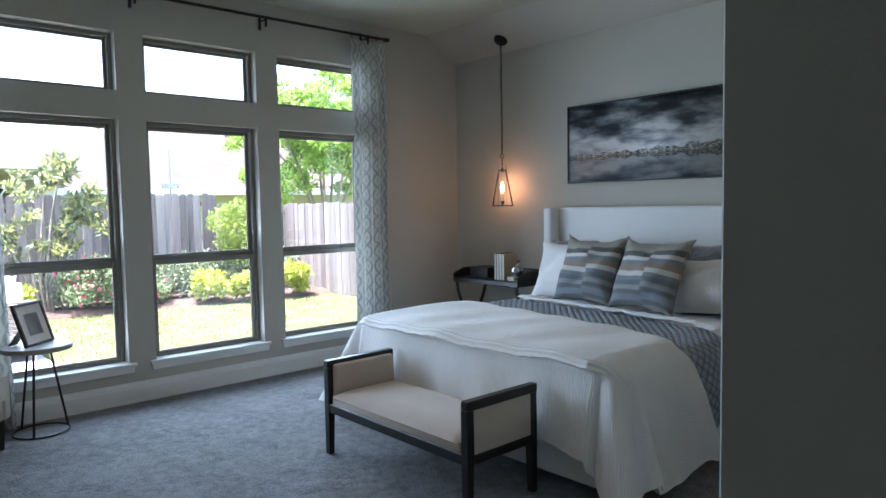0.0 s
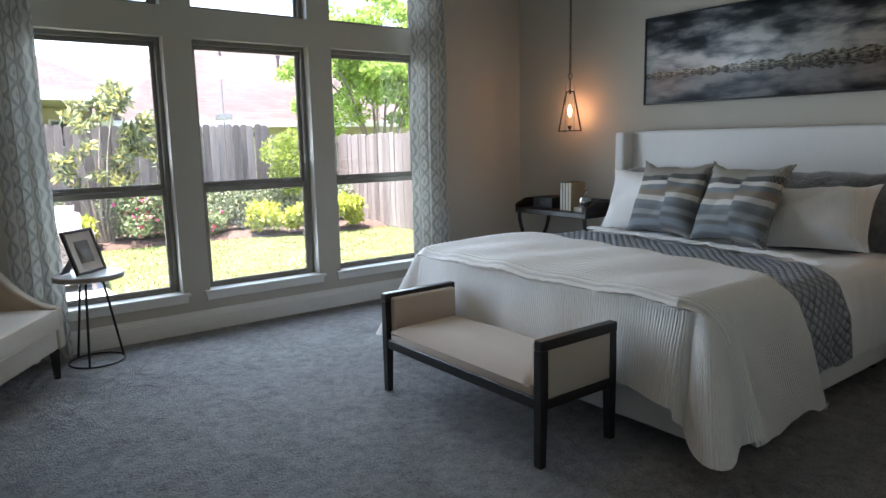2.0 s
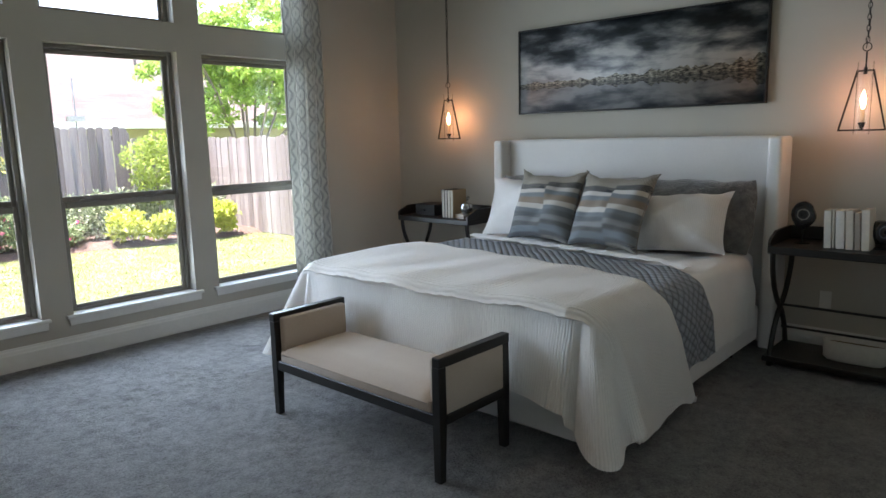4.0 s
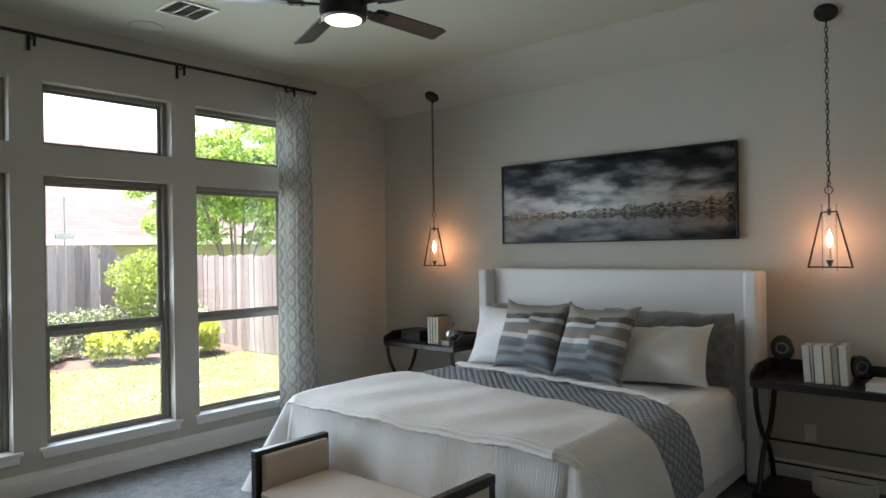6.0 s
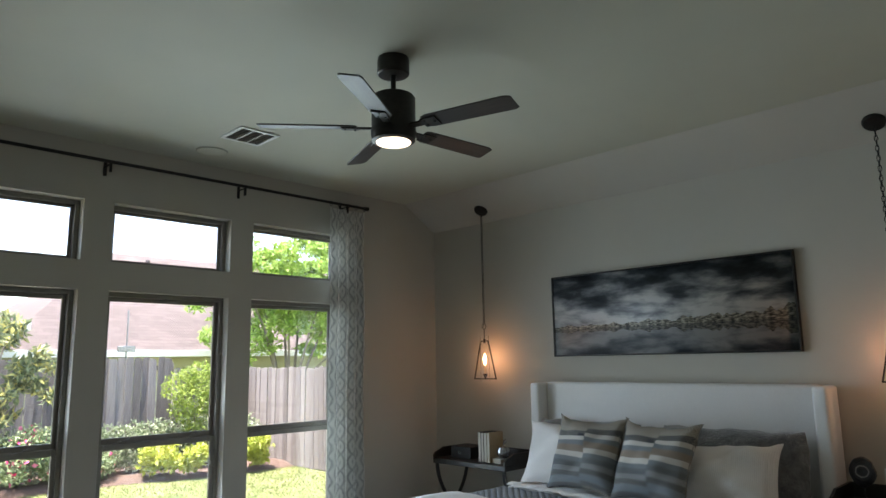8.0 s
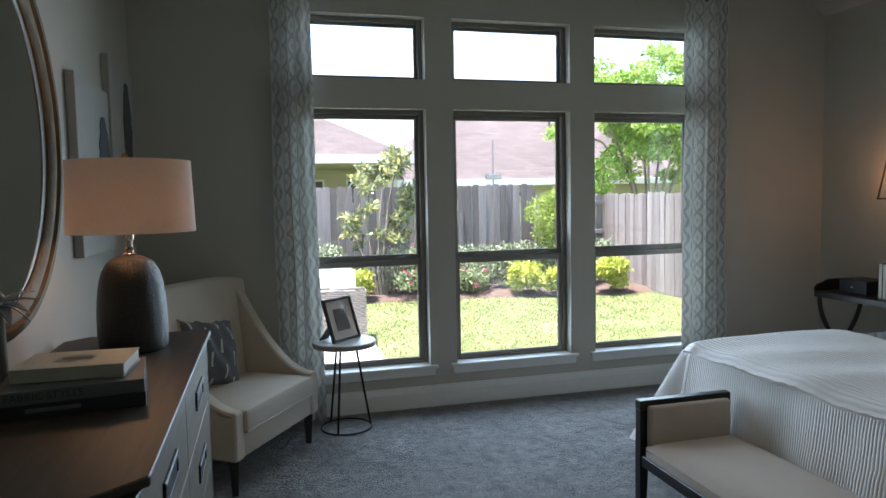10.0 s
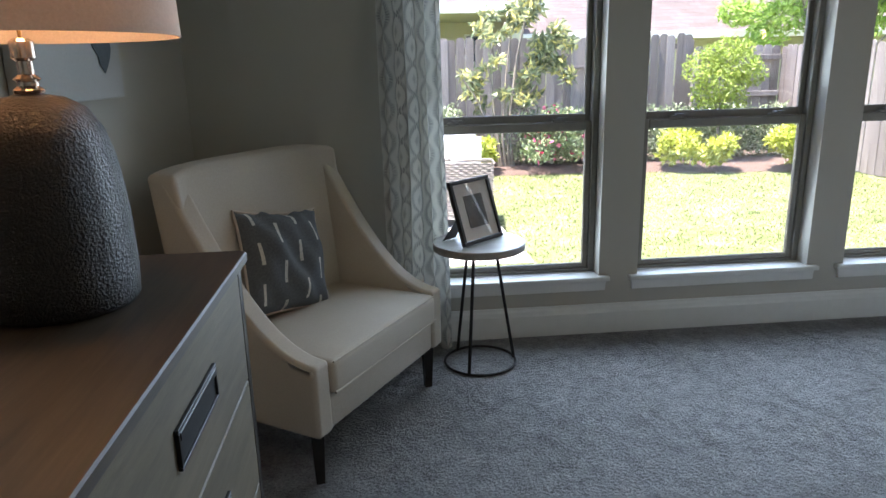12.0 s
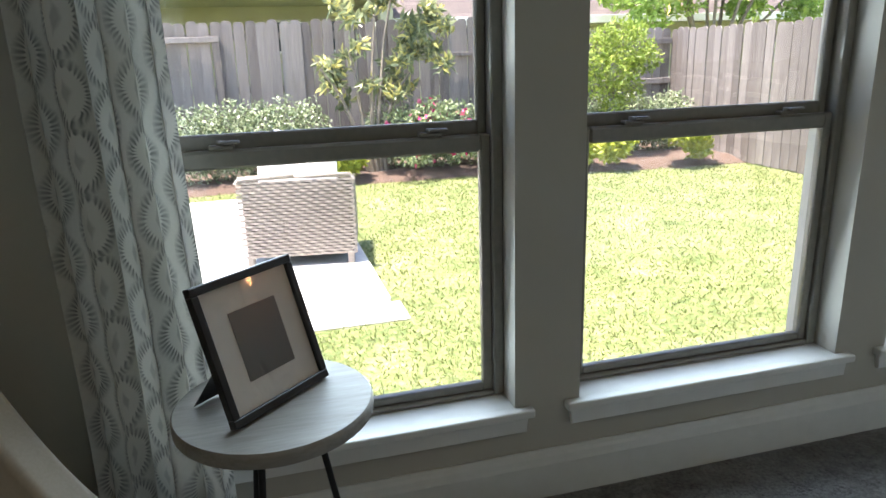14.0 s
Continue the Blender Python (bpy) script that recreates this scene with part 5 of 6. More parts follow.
for k in range(60):
    t = k / 60 * 4
    s, f = int(t), t - int(t)
    c = [(-1, -1), (1, -1), (1, 1), (-1, 1), (-1, -1)]
    p = (c[s][0] + (c[s + 1][0] - c[s][0]) * f, c[s][1] + (c[s + 1][1] - c[s][1]) * f)
    inx = 1 - 0.06 * (1 - abs(p[1]) ** 3) * 1.2 * abs(p[0])
    inz = 1 - 0.06 * (1 - abs(p[0]) ** 3) * 1.4 * abs(p[1])
    pts.append((p[0] * 0.20 * inx, 0, 0.20 + p[1] * 0.20 * inz))
tube(bm, pts, 0.006, 6, True)
part("piping", bm, LINEN, cp, "tan piping", True)


# ---- round side table with picture frame ----
TX, TY, TZ = 1.63, 5.925, 0.535
table = thing("side_table", pose(TX, TY, F), "round grey-wood side table on black wire legs", "side table")
ht = TZ - F
bm = bmesh.new()
lathe(bm, [(0.186, ht - 0.034), (0.204, ht - 0.033), (0.208, ht - 0.028), (0.208, ht - 0.005), (0.204, ht)], 48)
part("tabletop", bm, wood("grey_washed_wood", (0.20, 0.185, 0.165), (0.34, 0.32, 0.29), (2, 16, 16), 0.5, 0.15), table, "grey-washed round wooden top", True)
bm = bmesh.new()
tube(bm, [(0.165 * math.cos(2 * math.pi * k / 40), 0.165 * math.sin(2 * math.pi * k / 40), 0.007) for k in range(40)], 0.006, 8, True)
part("floor_ring", bm, BLACK_METAL, table, smooth=True)
for a in (4, 124, 244):
    bm = bmesh.new()
    c, s = math.cos(radians(a)), math.sin(radians(a))
    rod(bm, (0.162 * c, 0.162 * s, 0.008), (0.075 * c, 0.075 * s, ht - 0.032), 0.0075, n=10)
    part("leg", bm, BLACK_METAL, table, smooth=True)
# frame leaning back on its easel strut
rx = Vector((0.737, 0.676, 0))
upv = Vector((-0.061, 0.068, 0.277)).normalized()
upv = (upv - rx * upv.dot(rx)).normalized()
nv = rx.cross(upv)
M = Matrix((rx, upv, nv)).transposed().to_4x4()
M.translation = Vector((1.65, 5.905, TZ + 0.004))
pf = thing("photo_frame", M, "black picture frame with white mat leaning on the side table", "picture frame")
fw, fh = 0.134, 0.288
for a, b in (((-fw, 0, -0.012), (fw, 0.018, 0.008)), ((-fw, fh - 0.018, -0.012), (fw, fh, 0.008)), ((-fw, 0.018, -0.012), (-fw + 0.018, fh - 0.018, 0.008)), ((fw - 0.018, 0.018, -0.012), (fw, fh - 0.018, 0.008))):
    bm = bmesh.new()
    box(bm, a, b, 0.002)
    part("frame", bm, BLACK_WOOD, pf)
bm = bmesh.new()
box(bm, (-fw + 0.016, 0.016, -0.006), (fw - 0.016, fh - 0.016, -0.002))
part("mat_board", bm, plain("white_mat_board", (0.66, 0.65, 0.62), 0.7), pf, "white mat board")
bm = bmesh.new()
box(bm, (-0.062, 0.07, -0.002), (0.062, 0.215, 0.0005))
part("photo", bm, plain("grey_photo_paper", (0.13, 0.13, 0.13), 0.35), pf, "plain dark grey insert")
bm = bmesh.new()
box(bm, (-fw + 0.017, 0.017, 0.001), (fw - 0.017, fh - 0.017, 0.003))
g = part("glazing", bm, GLASS, pf, "clear glass")
g.visible_shadow = False
bm = bmesh.new()
box(bm, (-fw + 0.004, 0.004, -0.016), (fw - 0.004, fh - 0.004, -0.012))
part("backing", bm, BLACK_WOOD, pf)
bm = bmesh.new()
foot = M.inverted() @ Vector((1.65 - 0.676 * 0.15, 5.905 + 0.737 * 0.15, TZ + 0.003))
top_p = Vector((0.0, 0.19, -0.016))
wv = Vector((1, 0, 0))
vs = [bm.verts.new(p) for p in (top_p - wv * 0.02, top_p + wv * 0.02, foot - wv * 0.02, foot - wv * 0.11)]
bm.faces.new(vs)
bmesh.ops.solidify(bm, geom=list(bm.faces), thickness=0.004)
part("easel_strut", bm, BLACK_WOOD, pf)


# ---- dresser ----
DX0, DX1, DY0, DY1, DZ = XL + 0.03, 0.905, 2.80, 4.43, 0.93
dr = thing("dresser", pose(0, 0, F), "six-drawer whitewashed wooden dresser with a dark walnut top", "dresser")
dh = DZ - F
bm = bmesh.new()
k = 0.075
poly = [(DX0 + k, DY0), (DX1 - k, DY0), (DX1 + 0.015, DY0 + k), (DX1 + 0.015, DY1 - 0.012), (DX1 - 0.0, DY1), (DX0 + k, DY1), (DX0, DY1 - k), (DX0, DY0 + k)]
a = [bm.verts.new((x, y, dh - 0.022)) for x, y in poly]
b = [bm.verts.new((x, y, dh)) for x, y in poly]
bm.faces.new(list(reversed(a)))
bm.faces.new(b)
for i in range(8):
    bm.faces.new((a[i], a[(i + 1) % 8], b[(i + 1) % 8], b[i]))
bmesh.ops.bevel(bm, geom=[e for e in bm.edges], offset=0.003, segments=1, affect="EDGES")
part("top", bm, WALNUT, dr, "dark walnut top with clipped corners")
bm = bmesh.new()
box(bm, (DX0 + 0.02, DY0 + 0.03, 0.10), (DX1 - 0.03, DY1 - 0.012, dh - 0.022), 0.004)
part("carcass", bm, WALNUT, dr)
for y in (DY0 + 0.025, DY1 - 0.04):
    for x in (DX0 + 0.02, DX1 - 0.032):
        bm = bmesh.new()
        box(bm, (x, y, 0), (x + 0.03, y + 0.032, dh - 0.023), 0.003)
        part("corner_post", bm, DARK_WOOD, dr, "dark wooden corner post")
PULL = plain("dark_recessed_pull", (0.008, 0.008, 0.008), 0.45, 0.3)
ya, yb = DY0 + 0.06, DY1 - 0.042
ym = (ya + yb) / 2
for c in (0, 1):
    for r in range(3):
        y0, y1 = (ya, ym - 0.002) if c == 0 else (ym + 0.002, yb)
        z1 = dh - 0.026 - r * 0.252
        z0 = z1 - 0.249
        bm = bmesh.new()
        box(bm, (DX1 - 0.034, y0, z0), (DX1 - 0.002, y1, z1), 0.003)
        d = part("drawer_front", bm, WASHED, dr)
        bm = bmesh.new()
        pc, pz = (y0 + y1) / 2, (z0 + z1) / 2
        for p, q in (((pc - 0.115, pz + 0.026), (pc + 0.115, pz + 0.032)), ((pc - 0.115, pz - 0.032), (pc + 0.115, pz - 0.026)), ((pc - 0.115, pz - 0.026), (pc - 0.109, pz + 0.026)), ((pc + 0.109, pz - 0.026), (pc + 0.115, pz + 0.026))):
            box(bm, (DX1 - 0.002, p[0], p[1]), (DX1 + 0.005, q[0], q[1]), 0.001)
        box(bm, (DX1 - 0.0015, pc - 0.109, pz - 0.026), (DX1 + 0.0008, pc + 0.109, pz + 0.026))
        box(bm, (DX1 + 0.0008, pc - 0.109, pz + 0.012), (DX1 + 0.006, pc + 0.109, pz + 0.026), 0.002)
        part("pull", bm, PULL, d, "black rectangular cup pull")

# ---- table lamp ----
LX, LY = 0.68, 4.13
lampt = thing("table_lamp", pose(LX, LY, DZ) @ Matrix.Scale(0.945, 4), "table lamp with dark ceramic dome base and linen drum shade, lit", "table lamp")
bm = bmesh.new()
prof = [(0.114, 0.0), (0.122, 0.01), (0.125, 0.06), (0.124, 0.14), (0.120, 0.20), (0.113, 0.255), (0.101, 0.30), (0.080, 0.335), (0.048, 0.354), (0.012, 0.36)]
lathe(bm, prof, 48)
part("base", bm, CERAMIC, lampt, "dark pitted ceramic dome", True)
bm = bmesh.new()
lathe(bm, [(0.022, 0.36), (0.024, 0.365), (0.016, 0.372), (0.016, 0.378), (0.021, 0.383), (0.012, 0.39), (0.012, 0.41), (0.018, 0.415), (0.018, 0.44), (0.012, 0.445)], 20)
part("neck", bm, plain("rosy_polished_nickel", (0.50, 0.41, 0.34), 0.15, 0.9), lampt, "polished brass and crystal neck", True)
bm = bmesh.new()
lathe(bm, [(0.226, 0.445), (0.217, 0.712), (0.2145, 0.712), (0.2235, 0.445)], 56, (0.015, 0.0, 0), close=True)
part("shade", bm, SHADE, lampt, "off-white linen drum shade", True)
bm = bmesh.new()
for a in (0, 120, 240):
    c, s = math.cos(radians(a)), math.sin(radians(a))
    rod(bm, (0.02 * c, 0.02 * s, 0.69), (0.206 * c, 0.206 * s, 0.70), 0.002, n=6)
rod(bm, (0, 0, 0.44), (0, 0, 0.715), 0.003, n=6)
part("harp", bm, BRASS, lampt)
bm = bmesh.new()
lathe(bm, [(0.006, 0.712), (0.012, 0.722), (0.014, 0.73), (0.008, 0.74), (0.002, 0.743)], 14)
part("finial", bm, BRASS, lampt, smooth=True)
bm = bmesh.new()
lathe(bm, [(0.012, 0.47), (0.016, 0.49), (0.028, 0.53), (0.028, 0.55), (0.016, 0.575), (0.002, 0.58)], 16)
bb = part("bulb", bm, BULB, lampt, "glowing warm bulb", True)
bb.visible_shadow = False
l = new("table_lamp_light", bpy.data.lights.new("table_lamp_light", "POINT"))
l.data.energy, l.data.color, l.data.shadow_soft_size = 0.18, (1.0, 0.52, 0.27), 0.03
l.location = (LX, LY, DZ + 0.50)

# ---- books and spiky ornament on the dresser ----
def lettering(text, size, loc, rot, col, parent):
    cu = bpy.data.curves.new("title_text", "FONT")
    cu.body, cu.size, cu.extrude = text, size, 0.0004
    tmp = bpy.data.objects.new("tmp", cu)
    dg = bpy.context.evaluated_depsgraph_get()
    me = bpy.data.meshes.new_from_object(tmp.evaluated_get(dg))
    me.name = "title"
    ob = new("title", me)
    me.materials.clear()
    me.materials.append(plain("title_ink_%d" % int(col[0] * 100), col, 0.6))
    ob.parent = parent
    ob.matrix_basis = pose(*loc, *rot)
    bpy.data.objects.remove(tmp)


b1 = flat_book(0.65, 3.48, DZ, 0.34, 0.27, 0.036, 8, (0.014, 0.013, 0.013), "large black hardback book at the bottom of the stack")
bm = bmesh.new()
box(bm, (-0.10, -0.1385, 0.016), (0.02, -0.1368, 0.026))
part("spine_lettering", bm, plain("faded_grey_ink", (0.12, 0.12, 0.12)), b1, "unreadable grey lettering")
b2 = flat_book(0.65, 3.48, DZ + 0.0365, 0.335, 0.268, 0.034, 8, (0.10, 0.10, 0.097), "grey hardback book titled FABRIC STYLES in the stack")
lettering("FABRIC STYLES", 0.026, (-0.145, -0.1365, 0.010), (90, 0, 0), (0.03, 0.03, 0.03), b2)
b3 = flat_book(0.65, 3.51, DZ + 0.071, 0.27, 0.20, 0.036, -2, (0.35, 0.325, 0.25), "cream book with a faded drawing on top of the stack")
bm = bmesh.new()
for k in range(7):
    box(bm, (-0.05 + 0.012 * k, -0.03 + 0.012 * math.sin(k * 1.7), 0.0365), (-0.03 + 0.012 * k, 0.03 - 0.010 * math.cos(k * 2.1), 0.0372))
part("cover_drawing", bm, plain("faded_drawing_ink", (0.30, 0.29, 0.25)), b3, "faded grey sketch")
sp = thing("spiky_ornament", pose(0.45, 3.56, DZ), "grey metal ornament of pointed leaves on the dresser", "ornament")
rnd = random.Random(12)
bm = bmesh.new()
lathe(bm, [(0.045, 0), (0.045, 0.01), (0.016, 0.03), (0.012, 0.23), (0.03, 0.26), (0.01, 0.29)], 18)
part("base", bm, plain("aged_zinc", (0.22, 0.22, 0.20), 0.5, 0.5), sp, smooth=True)
for k in range(14):
    a = 2 * math.pi * k / 14 + rnd.uniform(-0.2, 0.2)
    e = rnd.uniform(-0.1, 1.0)
    L = rnd.uniform(0.06, 0.105)
    bm = bmesh.new()
    sheet(bm, lambda u, v: (L * u, (v - 0.5) * 0.03 * math.sin(math.pi * min(0.995, 0.12 + 0.88 * u)), -0.05 * u * u), 10, 2, 0.003)
    part("leaf", bm, plain("aged_zinc", (0.30, 0.30, 0.28), 0.5, 0.4) if k == 0 else bpy.data.materials["aged_zinc.001"] if "aged_zinc.001" in bpy.data.materials else CHROME, sp, smooth=True, at=pose(0, 0, 0.26, 0, -math.degrees(e) * 0.9, math.degrees(a)))

# ---- round mirror and feather canvases on the west wall ----
mir = thing("round_mirror", pose(XL, 3.80, 1.69, 0, 90, 0), "large round wall mirror in an antique gold frame", "mirror")
bm = bmesh.new()
lathe(bm, [(0.645, 0.0), (0.648, 0.03), (0.635, 0.045), (0.612, 0.045), (0.604, 0.034), (0.596, 0.034), (0.588, 0.028), (0.575, 0.024), (0.565, 0.014), (0.565, 0.0)], 96, close=True)
part("frame", bm, GOLD, mir, smooth=True)
bm = bmesh.new()
lathe(bm, [(0.57, 0.006), (0.57, 0.011), (0.001, 0.0112)], 96)
part("mirror_glass", bm, MIRROR, mir, "clear silvered mirror glass")
CANVAS = cloth("pale_canvas", (0.36, 0.355, 0.33), (0.42, 0.41, 0.385), 500, 0.9, 0.2)
FEATHER = speckled("slate_feather_paint", (0.045, 0.055, 0.06), (0.10, 0.115, 0.12), 60, 0.8, 0, 0.3)
def canvas(y0, y1, z0, z1, fy, fz0, fz1):
    c = thing("feather_canvas", pose(XL, (y0 + y1) / 2, (z0 + z1) / 2), "pale canvas with one dark slate feather", "wall art", "feather canvases")
    w, h = (y1 - y0) / 2, (z1 - z0) / 2
    bm = bmesh.new()
    box(bm, (0.002, -w, -h), (0.04, w, h), 0.003)
    part("panel", bm, CANVAS, c)
    bm = bmesh.new()
    cy, cz = fy - (y0 + y1) / 2, (fz0 + fz1) / 2 - (z0 + z1) / 2
    H = (fz1 - fz0) / 2
    rr = random.Random(int(100 * y0))
    pts = []
    for k in range(25):
        t = k / 24
        wd = 0.12 * math.sin(math.pi * min(1, 0.06 + 0.94 * t)) ** 0.7 * (1 + 0.18 * rr.uniform(-1, 1))
        pts.append((cy + wd, cz + H - 2 * H * t))
    for k in range(24, -1, -1):
        t = k / 24
        wd = 0.12 * math.sin(math.pi * min(1, 0.06 + 0.94 * t)) ** 0.7 * (1 + 0.18 * rr.uniform(-1, 1))
        pts.append((cy - wd, cz + H - 2 * H * t))
    prism(bm, pts, -0.0435, -0.0405, Matrix.Rotation(radians(90), 4, "Z"))
    part("feather", bm, FEATHER, c, "dark slate feather")
canvas(4.70, 5.33, 1.225, 2.02, 5.19, 1.30, 1.88)
canvas(5.40, 6.05, 1.42, 2.235, 5.84, 1.52, 2.15)


# ---- garden ----
def lawn_mat():
    m = Mat("sunlit_lawn", 0.9)
    v = m.coords()
    f = m.math("ADD", m.math("MULTIPLY", m.noise(22, 7, v, 0.78), 0.65), m.math("MULTIPLY", m.noise(2.4, 7, v, 0.65), 0.35))
    m.base(m.ramp(f, [(0.40, (0.05, 0.08, 0.016)), (0.5, (0.125, 0.15, 0.046)), (0.60, (0.25, 0.25, 0.12))]))
    m.bump(m.noise(220, 4, v), 0.5, 0.01)
    return m.m


def leafy(name, a, b, c=None, rough=0.5, trans=0.25):
    m = Mat(name, rough)
    g = m.t.nodes.new("ShaderNodeNewGeometry").outputs["Random Per Island"]
    col = m.ramp(g, [(0.0, a), (0.6, b), (1.0, c or b)])
    m.base(col)
    tr = m.node("BsdfTranslucent")
    m.link(col, tr.inputs[0])
    mx = m.node("MixShader")
    mx.inputs[0].default_value = trans
    m.link(m.b.outputs[0], mx.inputs[1])
    m.link(tr.outputs[0], mx.inputs[2])
    m.link(mx.outputs[0], m.t.nodes["Material Output"].inputs[0])
    return m.m


LAWN = lawn_mat()
bm = bmesh.new()
box(bm, (-400, -400, GROUND - 0.6), (400, 800, GROUND))
single("ground", bm, LAWN, "sunlit yellow-green lawn", "lawn", kind="structure")


def raw(name, verts, faces, mat):
    me = bpy.data.meshes.new(name)
    me.from_pydata(verts, [], faces)
    me.materials.append(mat)
    return me


def blades(n, area, mat, seed, hmin, hmax):
    rnd = np.random.RandomState(seed)
    x0, x1, y0, y1 = area
    x = rnd.uniform(x0, x1, n)
    y = y0 + (y1 - y0) * rnd.uniform(0, 1, n) ** 1.35
    keep = ~((x < 2.36) & (y > 8.25) & (y < 12.3))
    x, y = x[keep], y[keep]
    n = len(x)
    a = rnd.uniform(0, 2 * math.pi, n)
    h = rnd.uniform(hmin, hmax, n)
    w = rnd.uniform(0.003, 0.006, n) * (1 + (y - y0) * 0.08)
    lx, ly = rnd.normal(0, 0.022, n), rnd.normal(0, 0.022, n)
    v = np.empty((n * 3, 3))
    v[0::3] = np.stack([x - w * np.cos(a), y - w * np.sin(a), np.full(n, GROUND - 0.004)], 1)
    v[1::3] = np.stack([x + w * np.cos(a), y + w * np.sin(a), np.full(n, GROUND - 0.004)], 1)
    v[2::3] = np.stack([x + lx, y + ly, GROUND + h], 1)
    f = np.arange(n * 3).reshape(-1, 3)
    return raw("grass", v.tolist(), f.tolist(), mat)


GRASS = leafy("grass_blades", (0.08, 0.11, 0.026), (0.14, 0.165, 0.05), (0.26, 0.26, 0.12), 0.6, 0.5)
tagged(new("grass", blades(110000, (-1.5, 8.0, 6.45, 12.9), GRASS, 5, 0.008, 0.032)), "short sunlit lawn grass", "grass", kind="stuff")

# mulch bed along the fences
def mulch_edge(x):
    return 12.85 - 0.16 * max(0, x - 2.5) - 0.25 * math.exp(-((x - 0.5) / 1.2) ** 2) + 0.08 * math.sin(1.7 * x)
bm = bmesh.new()
sheet(bm, lambda u, v: (-7 + 15 * u, mulch_edge(-7 + 15 * u) * (1 - v) + 14.2 * v, GROUND - 0.02 + 0.10 * min(1, v * 5) + 0.02 * noise.noise(Vector((u * 60, v * 12, 0)))), 150, 14)
mm = Mat("brown_mulch", 0.95)
v_ = mm.coords()
mm.base(mm.ramp(mm.noise(45, 5, v_, 0.7), [(0.35, (0.05, 0.032, 0.025)), (0.65, (0.165, 0.105, 0.08))]))
mm.bump(mm.noise(70, 4, v_), 0.9, 0.04)
single("mulch_bed", bm, mm.m, "brown bark mulch bed along the fence", "mulch", kind="structure")

# patio slab with a step
bm = bmesh.new()
box(bm, (-4.0, 8.55, GROUND - 0.1), (2.36, 12.2, GROUND + 0.05), 0.01)
box(bm, (-4.0, 8.25, GROUND - 0.1), (2.42, 8.549, GROUND + 0.02), 0.01)
CONC = speckled("pale_concrete", (0.42, 0.41, 0.39), (0.55, 0.54, 0.51), 20, 0.9, 0, 0.3)
single("patio", bm, CONC, "pale concrete patio slab with a low step", "patio", kind="structure")

# wicker armchair on the patio
WICKER = speckled("grey_brown_wicker", (0.20, 0.17, 0.15), (0.34, 0.30, 0.27), 60, 0.7, 0, 0.2)
wx0, wx1 = 0.0, 0.82
wk = thing("patio_armchair", pose(1.46, 9.45, GROUND + 0.05, 0, 0, -9), "grey-brown woven wicker patio armchair with white cushions", "patio chair")
# near-black inner boxes: the shade between the strands is put into their colour
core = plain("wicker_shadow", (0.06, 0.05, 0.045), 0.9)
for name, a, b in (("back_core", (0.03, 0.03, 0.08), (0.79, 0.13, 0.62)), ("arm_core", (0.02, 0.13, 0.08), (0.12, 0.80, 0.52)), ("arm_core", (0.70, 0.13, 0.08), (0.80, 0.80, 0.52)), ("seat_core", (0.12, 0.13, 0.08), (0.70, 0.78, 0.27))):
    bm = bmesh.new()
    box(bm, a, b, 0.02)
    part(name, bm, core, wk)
def weave(name, p, axis, L, z0, z1):
    """Flat strands woven over uprights on one face."""
    bm = bmesh.new()
    n = int((z1 - z0) / 0.022)
    for k in range(n):
        z = z0 + (k + 0.5) * (z1 - z0) / n
        m = int(L / 0.011)
        pr = None
        for i in range(m + 1):
            s = L * i / m
            o = 0.008 + 0.007 * math.cos(math.pi * s / 0.044 + math.pi * k)
            q = (p[0] + s, p[1] - o, z) if axis == "x" else (p[0] + o, p[1] + s, z)
            a, b = bm.verts.new((q[0], q[1], z - 0.0085)), bm.verts.new((q[0], q[1], z + 0.0085))
            if pr:
                bm.faces.new((pr[0], a, b, pr[1]))
            pr = (a, b)
    return part(name, bm, WICKER, wk, "woven wicker strands", True)
weave("back_weave", (0.0, 0.03, 0), "x", 0.82, 0.08, 0.64)
weave("side_weave", (0.80, 0.02, 0), "y", 0.79, 0.08, 0.54)
bm = bmesh.new()
tube(bm, [(0.0, 0.03, 0.62), (0.02, 0.04, 0.655), (0.41, 0.05, 0.665), (0.80, 0.04, 0.655), (0.82, 0.03, 0.62)], 0.02, 8)
part("top_roll", bm, WICKER, wk, smooth=True)
for x in (0.05, 0.77):
    for y in (0.06, 0.74):
        bm = bmesh.new()
        box(bm, (x - 0.025, y - 0.025, 0), (x + 0.025, y + 0.025, 0.09), 0.004)
        part("foot", bm, WICKER, wk)
for at_, lab in ((pose(0.41, 0.22, 0.36, -14, 0, 0), "white back cushion"), ):
    part("back_cushion", pillow_mesh(0.6, 0.50, 0.16, ears=0.03, seed=31), SHEET, wk, lab, True, at_)
bm = bmesh.new()
box(bm, (0.13, 0.2, 0.27), (0.69, 0.8, 0.40), 0.04, 3)
part("seat_cushion", bm, SHEET, wk, "white seat cushion", True)
pillow("patio_cushion", 0.44, 0.56, 0.16, pose(1.98, 9.75, GROUND + 0.46, -20, 6, 14), cloth("pale_grey_outdoor_cloth", (0.40, 0.42, 0.45), (0.55, 0.57, 0.60), 300), "pale grey cushion on the wicker patio chair", seed=33)

